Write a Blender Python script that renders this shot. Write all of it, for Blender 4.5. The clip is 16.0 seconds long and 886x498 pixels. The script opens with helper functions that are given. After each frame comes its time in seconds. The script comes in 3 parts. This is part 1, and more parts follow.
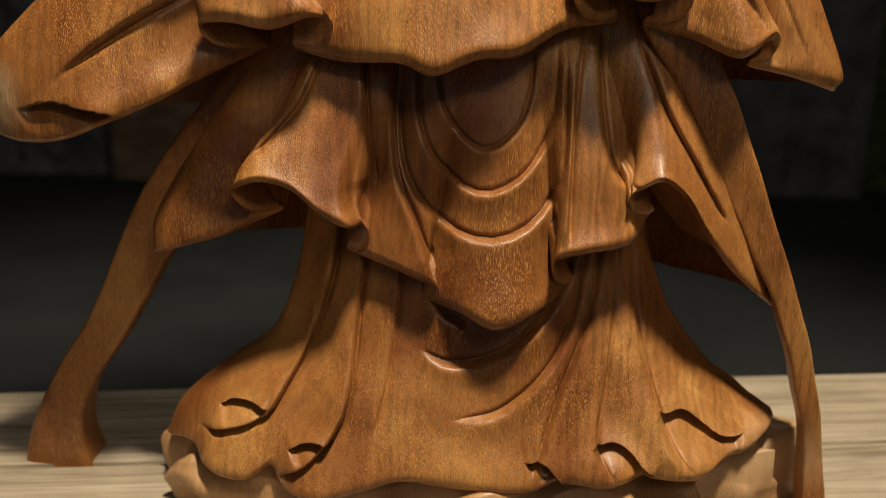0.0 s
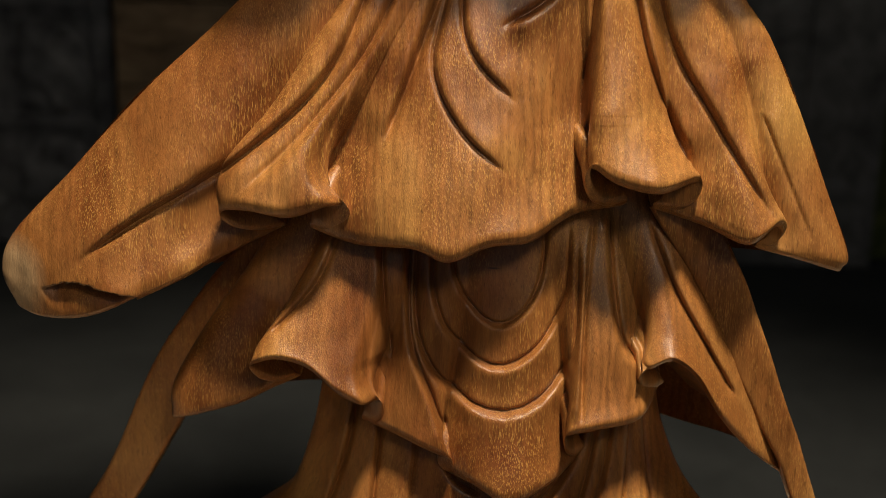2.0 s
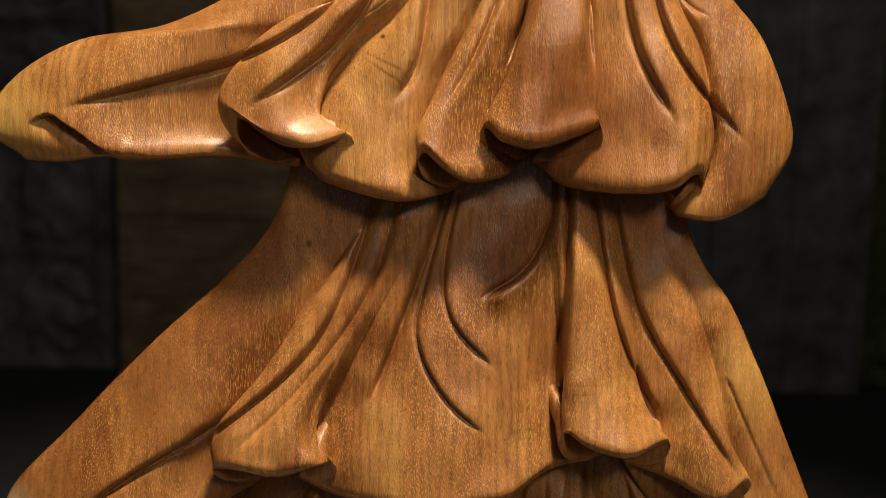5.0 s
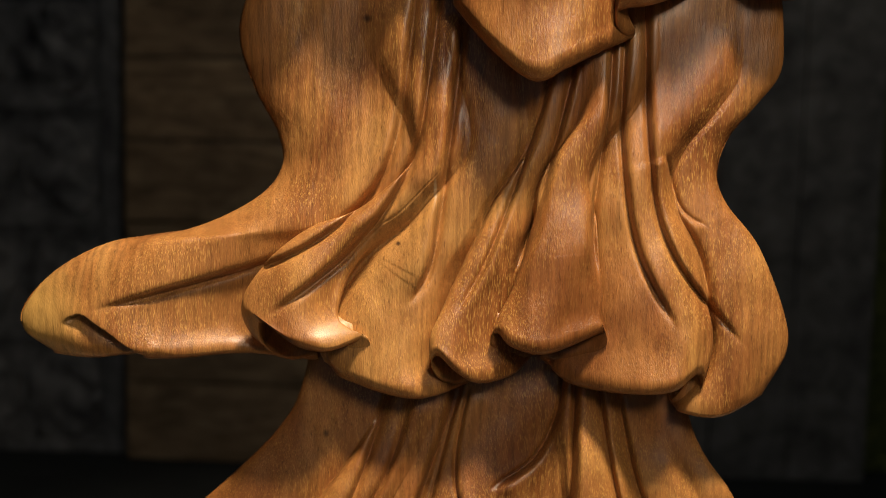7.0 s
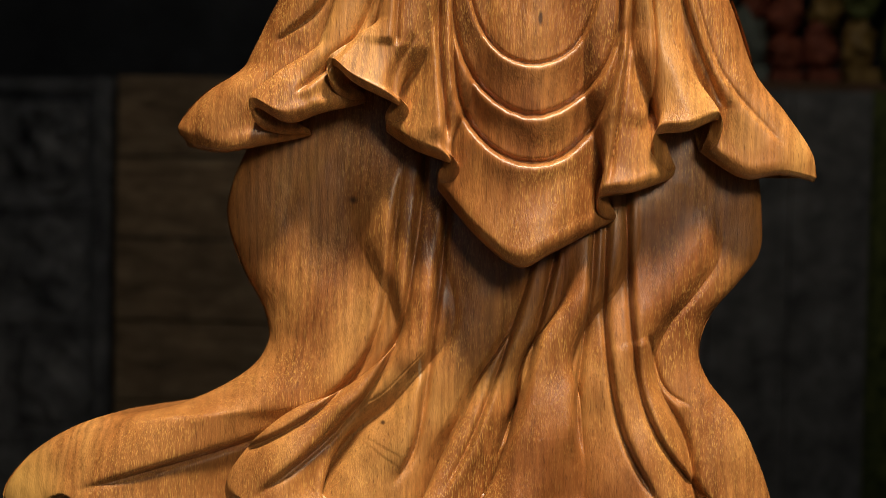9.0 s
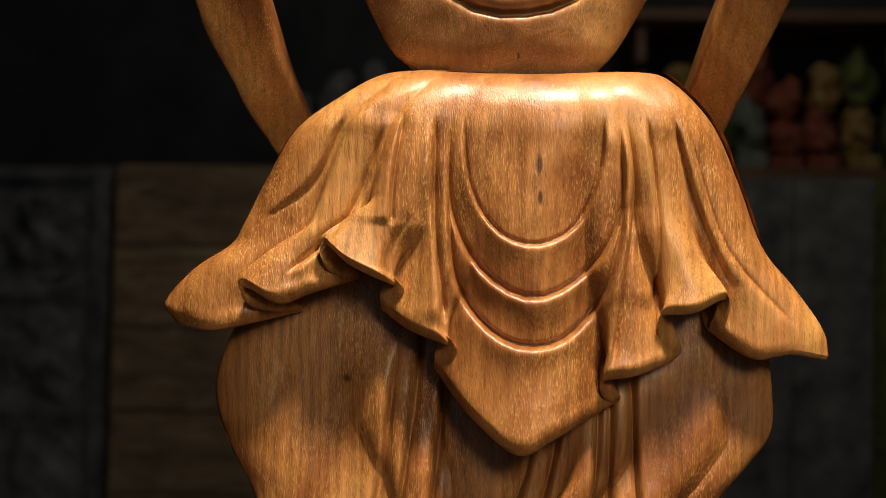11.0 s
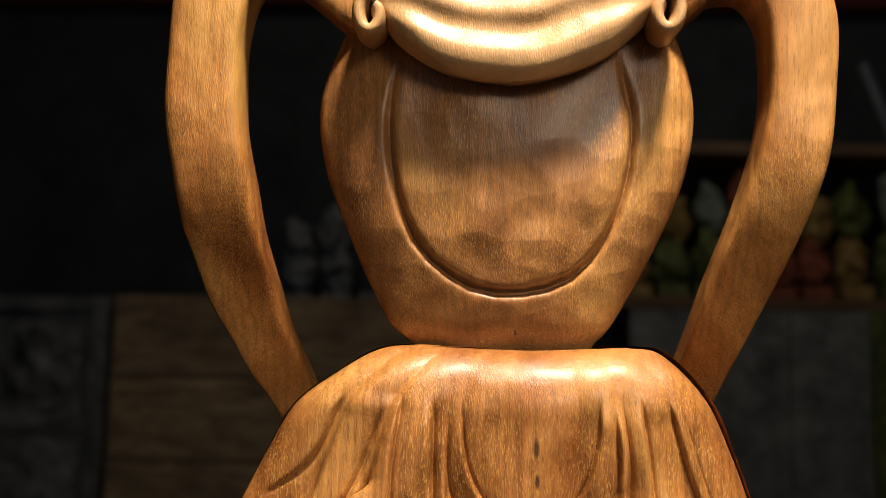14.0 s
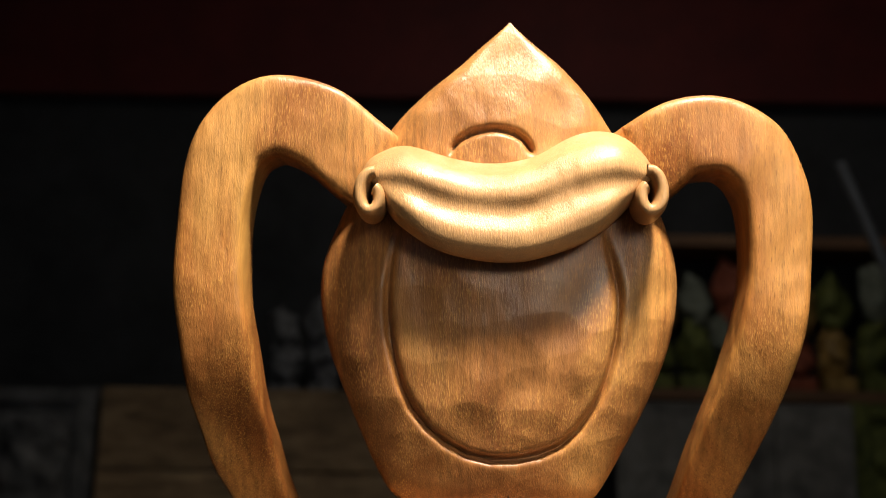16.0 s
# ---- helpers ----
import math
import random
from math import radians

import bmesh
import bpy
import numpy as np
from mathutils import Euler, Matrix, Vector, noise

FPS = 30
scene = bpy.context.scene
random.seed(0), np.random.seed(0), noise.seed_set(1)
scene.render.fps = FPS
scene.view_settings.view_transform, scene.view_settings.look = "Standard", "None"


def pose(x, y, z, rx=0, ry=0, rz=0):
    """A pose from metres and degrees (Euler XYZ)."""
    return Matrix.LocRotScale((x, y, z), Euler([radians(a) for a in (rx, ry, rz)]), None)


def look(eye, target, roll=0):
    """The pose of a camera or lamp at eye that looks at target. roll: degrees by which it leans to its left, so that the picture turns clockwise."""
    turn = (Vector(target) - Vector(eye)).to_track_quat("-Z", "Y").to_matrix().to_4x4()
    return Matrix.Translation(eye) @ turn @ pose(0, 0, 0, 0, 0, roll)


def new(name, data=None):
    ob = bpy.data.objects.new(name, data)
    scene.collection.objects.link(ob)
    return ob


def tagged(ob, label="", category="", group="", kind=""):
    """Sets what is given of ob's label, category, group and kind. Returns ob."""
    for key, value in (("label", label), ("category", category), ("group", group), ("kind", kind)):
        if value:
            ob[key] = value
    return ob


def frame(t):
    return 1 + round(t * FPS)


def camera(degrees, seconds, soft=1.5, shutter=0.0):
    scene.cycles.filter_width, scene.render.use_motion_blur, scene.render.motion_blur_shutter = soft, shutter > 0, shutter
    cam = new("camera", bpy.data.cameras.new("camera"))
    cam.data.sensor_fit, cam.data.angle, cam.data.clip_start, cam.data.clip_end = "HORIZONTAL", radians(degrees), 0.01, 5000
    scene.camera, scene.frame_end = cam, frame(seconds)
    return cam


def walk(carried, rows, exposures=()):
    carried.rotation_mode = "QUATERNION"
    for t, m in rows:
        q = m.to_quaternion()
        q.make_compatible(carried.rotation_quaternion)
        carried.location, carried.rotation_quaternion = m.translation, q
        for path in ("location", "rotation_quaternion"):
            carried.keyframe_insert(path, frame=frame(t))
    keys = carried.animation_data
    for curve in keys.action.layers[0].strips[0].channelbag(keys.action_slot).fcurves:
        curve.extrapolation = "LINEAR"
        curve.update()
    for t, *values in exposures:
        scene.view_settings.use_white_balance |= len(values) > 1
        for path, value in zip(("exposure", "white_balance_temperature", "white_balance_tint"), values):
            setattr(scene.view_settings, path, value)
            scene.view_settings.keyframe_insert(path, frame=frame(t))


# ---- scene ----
cam = camera(46.0, 16.0, soft=0.8)
cam.data.dof.use_dof = True
cam.data.dof.focus_distance, cam.data.dof.aperture_fstop = 0.885, 3.8
PATH = [
    (0, (0.014, 0.152, 0.874), (-0.042, 2.073, 0.318), 1.1),
    (0.5, (0.006, 0.159, 0.91), (-0.051, 2.081, 0.361), 1.1),
    (1, (0.009, 0.163, 0.938), (-0.056, 2.089, 0.404), 1.0),
    (1.5, (0.008, 0.164, 0.968), (-0.059, 2.094, 0.449), 1.0),
    (2, (0.006, 0.165, 0.996), (-0.066, 2.103, 0.506), 1.0),
    (2.5, (0.005, 0.166, 1.029), (-0.063, 2.11, 0.565), 1.0),
    (3, (0.013, 0.171, 1.057), (-0.06, 2.118, 0.607), 1.0),
    (3.5, (0.017, 0.168, 1.077), (-0.05, 2.122, 0.657), 1.0),
    (4, (0.022, 0.16, 1.103), (-0.051, 2.12, 0.712), 1.0),
    (6.5, (0.007, 0.121, 1.246), (-0.056, 2.105, 1.005), 1.1),
    (7, (0.008, 0.116, 1.285), (-0.071, 2.102, 1.061), 1.1),
    (7.5, (0.008, 0.114, 1.306), (-0.07, 2.104, 1.124), 1.1),
    (8, (0.009, 0.114, 1.327), (-0.063, 2.108, 1.19), 1.1),
    (8.5, (0.017, 0.115, 1.352), (-0.06, 2.11, 1.245), 1.1),
    (9, (0.012, 0.115, 1.379), (-0.053, 2.112, 1.295), 1.1),
    (11.5, (0.012, 0.155, 1.506), (-0.055, 2.153, 1.559), 0.9),
    (12, (0.004, 0.155, 1.535), (-0.056, 2.153, 1.603), 0.9),
    (12.5, (0.006, 0.15, 1.563), (-0.052, 2.147, 1.659), 0.9),
    (13, (0.015, 0.148, 1.59), (-0.043, 2.143, 1.712), 1.0),
    (13.5, (0.018, 0.142, 1.627), (-0.053, 2.136, 1.756), 0.9),
    (14, (0.009, 0.128, 1.636), (-0.056, 2.116, 1.84), 1.1),
    (14.5, (0.0, 0.11, 1.666), (-0.054, 2.096, 1.895), 1.1),
    (15, (0.003, 0.099, 1.685), (-0.047, 2.08, 1.954), 1.1),
    (15.5, (0.002, 0.087, 1.7), (-0.048, 2.062, 2.011), 1.1),
    (16, (-0.001, 0.074, 1.719), (-0.039, 2.045, 2.054), 1.1),
]
walk(cam, [(t, look(eye, target, roll)) for t, eye, target, roll in PATH])

# ---- world and light ----
world = bpy.data.worlds.new("world")
scene.world = world
world.use_nodes = True
wb = world.node_tree.nodes["Background"]
wb.inputs[0].default_value = (0.86, 0.92, 1.0, 1)
wb.inputs[1].default_value = 0.085

key = new("overhead_spot_light", bpy.data.lights.new("overhead_spot_light", "SPOT"))
key.data.energy, key.data.color = 535, (1.0, 0.84, 0.64)
key.data.shadow_soft_size, key.data.spot_size, key.data.spot_blend = 0.17, radians(58), 0.8
key.matrix_world = look((0.42, 0.19, 3.62), (0.02, 1.0, 1.20))

# unseen fill spot, added to brighten the middle tiers and the head
soft = new("added_fill_spot", bpy.data.lights.new("added_fill_spot", "SPOT"))
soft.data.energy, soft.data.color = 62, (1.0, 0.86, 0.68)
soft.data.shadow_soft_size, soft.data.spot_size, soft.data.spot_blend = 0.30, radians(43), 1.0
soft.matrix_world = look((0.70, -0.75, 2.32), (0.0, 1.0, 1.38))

# unseen area lamp, added to lift the things along the back wall
back = new("added_back_fill", bpy.data.lights.new("added_back_fill", "AREA"))
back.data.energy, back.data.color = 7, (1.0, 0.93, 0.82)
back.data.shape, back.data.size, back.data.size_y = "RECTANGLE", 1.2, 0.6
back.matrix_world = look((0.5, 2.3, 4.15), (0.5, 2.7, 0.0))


# ---- materials ----
def nodes_of(name):
    m = bpy.data.materials.new(name)
    m.use_nodes = True
    t = m.node_tree
    return m, t, t.nodes["Principled BSDF"]


def node(t, kind, **values):
    n = t.nodes.new(kind)
    for k, v in values.items():
        n.inputs[k.replace("_", " ")].default_value = v
    return n


def mapped(t, scale, rot=(0, 0, 0)):
    co = t.nodes.new("ShaderNodeTexCoord")
    mp = t.nodes.new("ShaderNodeMapping")
    mp.inputs["Scale"].default_value, mp.inputs["Rotation"].default_value = scale, rot
    t.links.new(co.outputs["Object"], mp.inputs["Vector"])
    return mp.outputs["Vector"]


def noise_of(t, vec, scale, detail=4.0, rough=0.55, warp=0.0):
    n = node(t, "ShaderNodeTexNoise", Scale=scale, Detail=detail, Roughness=rough, Distortion=warp)
    t.links.new(vec, n.inputs["Vector"])
    return n.outputs["Fac"]


def ramp(t, fac, stops):
    r = t.nodes.new("ShaderNodeValToRGB")
    el = r.color_ramp.elements
    while len(el) < len(stops):
        el.new(0.5)
    for e, (p, c) in zip(el, stops):
        e.position, e.color = p, (*c, 1)
    t.links.new(fac, r.inputs["Fac"])
    return r.outputs["Color"]


def mix(t, fac, a, b, mode="MIX"):
    n = t.nodes.new("ShaderNodeMix")
    n.data_type, n.blend_type = "RGBA", mode
    for sock, val in ((n.inputs["Factor"], fac), (n.inputs[6], a), (n.inputs[7], b)):
        if isinstance(val, (int, float)):
            sock.default_value = val
        elif isinstance(val, tuple):
            sock.default_value = (*val, 1)
        else:
            t.links.new(val, sock)
    return n.outputs[2]


def grey(v):
    return (v, v, v)


def bump(t, p, height, strength, distance, base=None):
    b = node(t, "ShaderNodeBump", Strength=strength, Distance=distance)
    t.links.new(height, b.inputs["Height"])
    if base is not None:
        t.links.new(base, b.inputs["Normal"])
    t.links.new(b.outputs["Normal"], p.inputs["Normal"])
    return b.outputs["Normal"]


DARK, GOLD, CREAM = (0.030, 0.012, 0.006), (0.66, 0.38, 0.10), (0.55, 0.38, 0.21)
# knots, drying cracks, a splinter, pale sapwood at the sleeve ends, gold and cream patches: place, size, core, colour,
# strength
KNOTS = (
    ((-0.099, 1.0, 1.382), (0.006, 0.1, 0.005), 0.45, DARK, 0.85),
    ((-0.134, 1.0, 1.006), (0.004, 0.1, 0.005), 0.45, DARK, 0.85),
    ((-0.068, 1.0, 1.186), (0.003, 0.1, 0.0025), 0.45, DARK, 0.85),
    ((0.060, 1.0, 1.562), (0.0032, 0.1, 0.011), 0.45, DARK, 0.85),
    ((0.061, 1.0, 1.536), (0.0025, 0.1, 0.008), 0.45, DARK, 0.85),
    ((0.043, 1.0, 1.657), (0.0016, 0.1, 0.004), 0.45, DARK, 0.85),
    ((0.018, 1.0, 0.757), (0.008, 0.1, 0.0014), 0.45, DARK, 0.85),
    ((-0.036, 1.0, 1.234), (0.0018, 0.1, 0.011), 0.6, CREAM, 0.9),
    ((-0.405, 1.0, 1.115), (0.065, 0.3, 0.055), 0.3, GOLD, 0.75),
    ((-0.405, 1.0, 0.742), (0.040, 0.3, 0.042), 0.5, CREAM, 0.8),
    ((0.300, 1.0, 0.425), (0.065, 0.3, 0.040), 0.3, CREAM, 0.6),
    ((0.262, 1.0, 0.900), (0.050, 0.3, 0.060), 0.2, GOLD, 0.5),
    ((-0.200, 1.0, 1.900), (0.014, 0.3, 0.100), 0.2, GOLD, 0.5),
)


def statue_wood(name, tint, facets=0.0):
    """Oiled tropical hardwood: streaked upright grain, pale open pores, golden patches, edges paled for wear and lit
    rims.
    """
    m, t, p = nodes_of(name)
    streak = noise_of(t, mapped(t, (1.0, 1.0, 0.07)), 110, 6, 0.65, 0.6)
    broad = noise_of(t, mapped(t, (1.0, 1.0, 0.45)), 8, 5, 0.6, 1.0)
    col = ramp(t, broad, [(0.28, (0.17, 0.047, 0.012)), (0.43, (0.30, 0.108, 0.028)), (0.56, (0.43, 0.180, 0.048)), (0.72, (0.62, 0.315, 0.090))])
    tone = ramp(t, streak, [(0.30, grey(0.50)), (0.5, grey(0.95)), (0.72, grey(1.28))])
    col = mix(t, 0.42, col, tone, "MULTIPLY")
    fibre = noise_of(t, mapped(t, (1.0, 1.0, 0.05)), 480, 3, 0.6, 0.4)
    col = mix(t, 0.36, col, ramp(t, fibre, [(0.32, grey(0.55)), (0.5, grey(0.97)), (0.68, grey(1.3))]), "MULTIPLY")
    patch = ramp(t, noise_of(t, mapped(t, (1, 1, 0.5)), 6, 2, 0.5), [(0.42, grey(0.1)), (0.62, grey(0.8))])
    # growth figure: curving rings where the cut meets the heart
    wave = node(t, "ShaderNodeTexWave", Scale=34, Distortion=9, Detail=4, Detail_Scale=1.4)
    t.links.new(mapped(t, (1.0, 0.7, 0.14)), wave.inputs["Vector"])
    ring = ramp(t, wave.outputs["Fac"], [(0.0, grey(0.72)), (0.5, grey(1.0)), (1.0, grey(1.12))])
    col = mix(t, patch, col, ring, "MULTIPLY")
    # open pores, filled pale
    pore = noise_of(t, mapped(t, (1.0, 1.0, 0.13)), 1150, 2, 0.5, 0.2)
    area = noise_of(t, mapped(t, (1, 1, 0.6)), 11, 4, 0.6, 0.5)
    pm = ramp(t, pore, [(0.53, grey(0)), (0.65, grey(0.62))])
    am = ramp(t, area, [(0.40, grey(0.10)), (0.60, grey(0.9))])
    both = mix(t, 1.0, pm, am, "MULTIPLY")
    col = mix(t, both, col, (0.80, 0.44, 0.11))
    dark = noise_of(t, mapped(t, (1.0, 1.0, 0.12), (0, 0, 0.6)), 700, 2, 0.5, 0.1)
    dm = ramp(t, dark, [(0.60, grey(0)), (0.72, grey(0.5))])
    col = mix(t, dm, col, (0.09, 0.028, 0.008))
    # paler towards the top: pale wood, with its overexposed light put into the colour
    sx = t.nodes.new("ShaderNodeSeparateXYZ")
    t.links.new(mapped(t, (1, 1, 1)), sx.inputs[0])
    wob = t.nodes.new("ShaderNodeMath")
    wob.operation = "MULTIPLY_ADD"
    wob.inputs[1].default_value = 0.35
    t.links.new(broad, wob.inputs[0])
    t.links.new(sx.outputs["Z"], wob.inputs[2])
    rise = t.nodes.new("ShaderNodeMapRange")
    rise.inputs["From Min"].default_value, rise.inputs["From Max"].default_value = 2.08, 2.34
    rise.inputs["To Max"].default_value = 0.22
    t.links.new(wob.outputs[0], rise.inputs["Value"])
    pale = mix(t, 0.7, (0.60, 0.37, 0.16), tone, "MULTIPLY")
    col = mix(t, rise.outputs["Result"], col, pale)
    col = mix(t, tint, col, (0.66, 0.45, 0.23))
    # dark knots and a drying crack
    co = t.nodes.new("ShaderNodeTexCoord")
    for place, size, inner, tone_of, most in KNOTS:
        mp = t.nodes.new("ShaderNodeMapping")
        mp.vector_type = "TEXTURE"
        mp.inputs["Location"].default_value, mp.inputs["Scale"].default_value = place, size
        t.links.new(co.outputs["Object"], mp.inputs["Vector"])
        far = t.nodes.new("ShaderNodeVectorMath")
        far.operation = "LENGTH"
        t.links.new(mp.outputs["Vector"], far.inputs[0])
        km = ramp(t, far.outputs["Value"], [(inner, grey(most)), (1.0, grey(0))])
        col = mix(t, km, col, mix(t, 0.5, tone_of, tone, "MULTIPLY"))
    # worn ridges; the paling also paints the lit rims of the hems
    geo = t.nodes.new("ShaderNodeNewGeometry")
    worn = ramp(t, geo.outputs["Pointiness"], [(0.52, grey(0)), (0.60, grey(0.5))])
    col = mix(t, worn, col, (0.58, 0.33, 0.13))
    t.links.new(col, p.inputs["Base Color"])
    rr = ramp(t, broad, [(0.3, grey(0.30)), (0.7, grey(0.46))])
    t.links.new(rr, p.inputs["Roughness"])
    p.inputs["Coat Weight"].default_value = 0.28
    p.inputs["Coat Roughness"].default_value = 0.30
    tool = noise_of(t, mapped(t, (1, 1, 0.7)), 18, 2, 0.45, 0.2)
    n1 = bump(t, p, tool, 0.55, 0.014)
    if facets:
        cell = node(t, "ShaderNodeTexVoronoi", Scale=21)
        cell.feature = "SMOOTH_F1"
        cell.inputs["Smoothness"].default_value = 0.12
        t.links.new(mapped(t, (1, 0.5, 1.5)), cell.inputs["Vector"])
        n1 = bump(t, p, cell.outputs["Distance"], 0.20 * facets, 0.012, n1)
    n2 = bump(t, p, streak, 0.13, 0.004, n1)
    bump(t, p, pore, 0.32, 0.0015, n2)
    return m


def weathered_wood(name, a, b, c, rough=0.75, along=(0.06, 1.0, 1.0), size=60):
    m, t, p = nodes_of(name)
    g = noise_of(t, mapped(t, along), size, 6, 0.65, 0.6)
    s = noise_of(t, mapped(t, (1, 1, 1)), 5, 4, 0.6, 0.3)
    col = ramp(t, g, [(0.3, a), (0.5, b), (0.72, c)])
    col = mix(t, 0.7, col, ramp(t, s, [(0.3, grey(0.6)), (0.7, grey(1.15))]), "MULTIPLY")
    info = t.nodes.new("ShaderNodeObjectInfo")
    col = mix(t, 0.5, col, ramp(t, info.outputs["Random"], [(0, grey(0.8)), (1, grey(1.15))]), "MULTIPLY")
    t.links.new(col, p.inputs["Base Color"])
    p.inputs["Roughness"].default_value = rough
    n1 = bump(t, p, g, 0.5, 0.004)
    bump(t, p, s, 0.3, 0.01, n1)
    return m


def plain(name, a, b, rough=0.7, size=12, stretch=(1, 1, 1), metal=0.0, relief=0.004):
    m, t, p = nodes_of(name)
    s = noise_of(t, mapped(t, stretch), size, 5, 0.6, 0.3)
    fine = noise_of(t, mapped(t, stretch), size * 9, 3, 0.6)
    col = ramp(t, s, [(0.3, a), (0.7, b)])
    col = mix(t, 0.5, col, ramp(t, fine, [(0.3, grey(0.75)), (0.7, grey(1.15))]), "MULTIPLY")
    t.links.new(col, p.inputs["Base Color"])
    p.inputs["Roughness"].default_value, p.inputs["Metallic"].default_value = rough, metal
    bump(t, p, s, 0.4, relief)
    return m


WOOD = statue_wood("oiled_carved_wood", 0.0)
# pale scarf and base wood; the raised tint also paints in the scarf's blown highlights
PALE_WOOD = statue_wood("pale_carved_wood", 0.50)
TOOLED_WOOD = statue_wood("tooled_carved_wood", 0.08, 1.0)
BENCH = weathered_wood("weathered_bench_wood", (0.22, 0.17, 0.11), (0.45, 0.38, 0.27), (0.62, 0.54, 0.41), 0.75)
PANEL = weathered_wood("old_brown_panel_wood", (0.16, 0.105, 0.055), (0.38, 0.25, 0.135), (0.62, 0.44, 0.25), 0.7, (0.25, 1, 1), 22)
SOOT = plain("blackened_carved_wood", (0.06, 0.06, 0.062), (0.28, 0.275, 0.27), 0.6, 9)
SLATE = plain("dark_slate_panel", (0.09, 0.085, 0.078), (0.32, 0.305, 0.28), 0.6, 9)
STONE = plain("grey_stone_relief", (0.05, 0.05, 0.054), (0.34, 0.34, 0.35), 0.8, 22)
# concrete darkened in its colour to cancel the lamps' spill behind the bench
FLOOR = plain("dimmed_concrete_floor", (0.012, 0.015, 0.016), (0.028, 0.032, 0.033), 0.85, 3)
# plaster darkened in its colour to stand for the dim back of the room
WALL = plain("dimmed_plaster_wall", (0.035, 0.036, 0.038), (0.075, 0.076, 0.08), 0.9, 3)
MAROON = plain("dark_red_ceiling_paint", (0.11, 0.012, 0.011), (0.18, 0.020, 0.017), 0.7, 4)
RED = plain("faded_red_paint", (0.20, 0.040, 0.020), (0.46, 0.12, 0.055), 0.7, 24)
GREEN = plain("faded_green_paint", (0.06, 0.08, 0.02), (0.24, 0.26, 0.06), 0.7, 24)
OCHRE = plain("worn_ochre_gilding", (0.22, 0.12, 0.03), (0.58, 0.36, 0.10), 0.6, 24)
PALE = plain("pale_celadon_paint", (0.12, 0.13, 0.10), (0.34, 0.37, 0.29), 0.7, 24)
STEEL = plain("dull_grey_steel", (0.22, 0.23, 0.25), (0.34, 0.35, 0.37), 0.45, 20, metal=0.6)
BEAM = plain("brown_shelf_board", (0.16, 0.08, 0.04), (0.30, 0.16, 0.08), 0.65, 16, (0.2, 1, 1))


# ---- mesh tools ----
def link(name, bm, material, parent=None):
    me = bpy.data.meshes.new(name)
    bm.to_mesh(me)
    bm.free()
    me.materials.append(material)
    ob = new(name, me)
    if parent is not None:
        ob.parent = parent
    return ob


def part(name, bm, material, parent, label=""):
    return tagged(link(name, bm, material, parent), label)


def block(sx, sy, sz, at=(0, 0, 0), soft=0.004, cuts=0, rough=0.0, seed=0, rot=0.0):
    """A box with worn, bevelled edges; cuts and rough give it an uneven face."""
    bm = bmesh.new()
    bmesh.ops.create_cube(bm, size=1.0)
    bmesh.ops.scale(bm, vec=(sx, sy, sz), verts=bm.verts)
    if soft:
        bmesh.ops.bevel(bm, geom=bm.edges[:], offset=soft, segments=2, affect="EDGES", profile=0.6)
    if cuts:
        bmesh.ops.subdivide_edges(bm, edges=[e for e in bm.edges if e.calc_length() > 0.08], cuts=cuts, use_grid_fill=True)
        for v in bm.verts:
            v.co += noise.noise_vector(v.co * 6 + Vector((seed, 0, 0))) * rough
    bmesh.ops.rotate(bm, verts=bm.verts, cent=(0, 0, 0), matrix=Matrix.Rotation(rot, 3, "Z"))
    bmesh.ops.translate(bm, vec=at, verts=bm.verts)
    return bm


def curve_through(points, n, even=True):
    """A smooth curve through the points, sampled n times (even in length)."""
    p = np.array(points, float)
    q = np.vstack([2 * p[0] - p[1], p, 2 * p[-1] - p[-2]])
    out = []
    for k in range(1, len(q) - 2):
        w = np.linspace(0, 1, 24, endpoint=False)[:, None]
        a, b, c, d = q[k - 1], q[k], q[k + 1], q[k + 2]
        out.append(0.5 * (2 * b + (c - a) * w + (2 * a - 5 * b + 4 * c - d) * w**2 + (3 * b - a - 3 * c + d) * w**3))
    out = np.vstack(out + [p[-1:]])
    if not even:
        g = np.linspace(0, 1, len(out))
    else:
        g = np.r_[0, np.cumsum(np.linalg.norm(np.diff(out, axis=0), axis=1))]
        g /= g[-1]
    s = np.linspace(0, 1, n)
    return np.stack([np.interp(s, g, out[:, k]) for k in range(p.shape[1])], 1)


def smoothed(rows, sigma):
    """Rows blurred along their first axis, ends held."""
    r = int(3 * sigma)
    k = np.exp(-0.5 * (np.arange(-r, r + 1) / sigma) ** 2)
    k /= k.sum()
    line = np.arange(len(rows)) / (len(rows) - 1)
    trend = rows[0] + (rows[-1] - rows[0]) * line[:, None]
    d = rows - trend
    d = np.vstack([-d[r:0:-1], d, -d[-2 : -r - 2 : -1]])
    return trend + np.stack([np.convolve(d[:, c], k, "valid") for c in range(rows.shape[1])], 1)


def step(a, b, x):
    x = np.clip((x - a) / (b - a), 0, 1)
    return x * x * (3 - 2 * x)


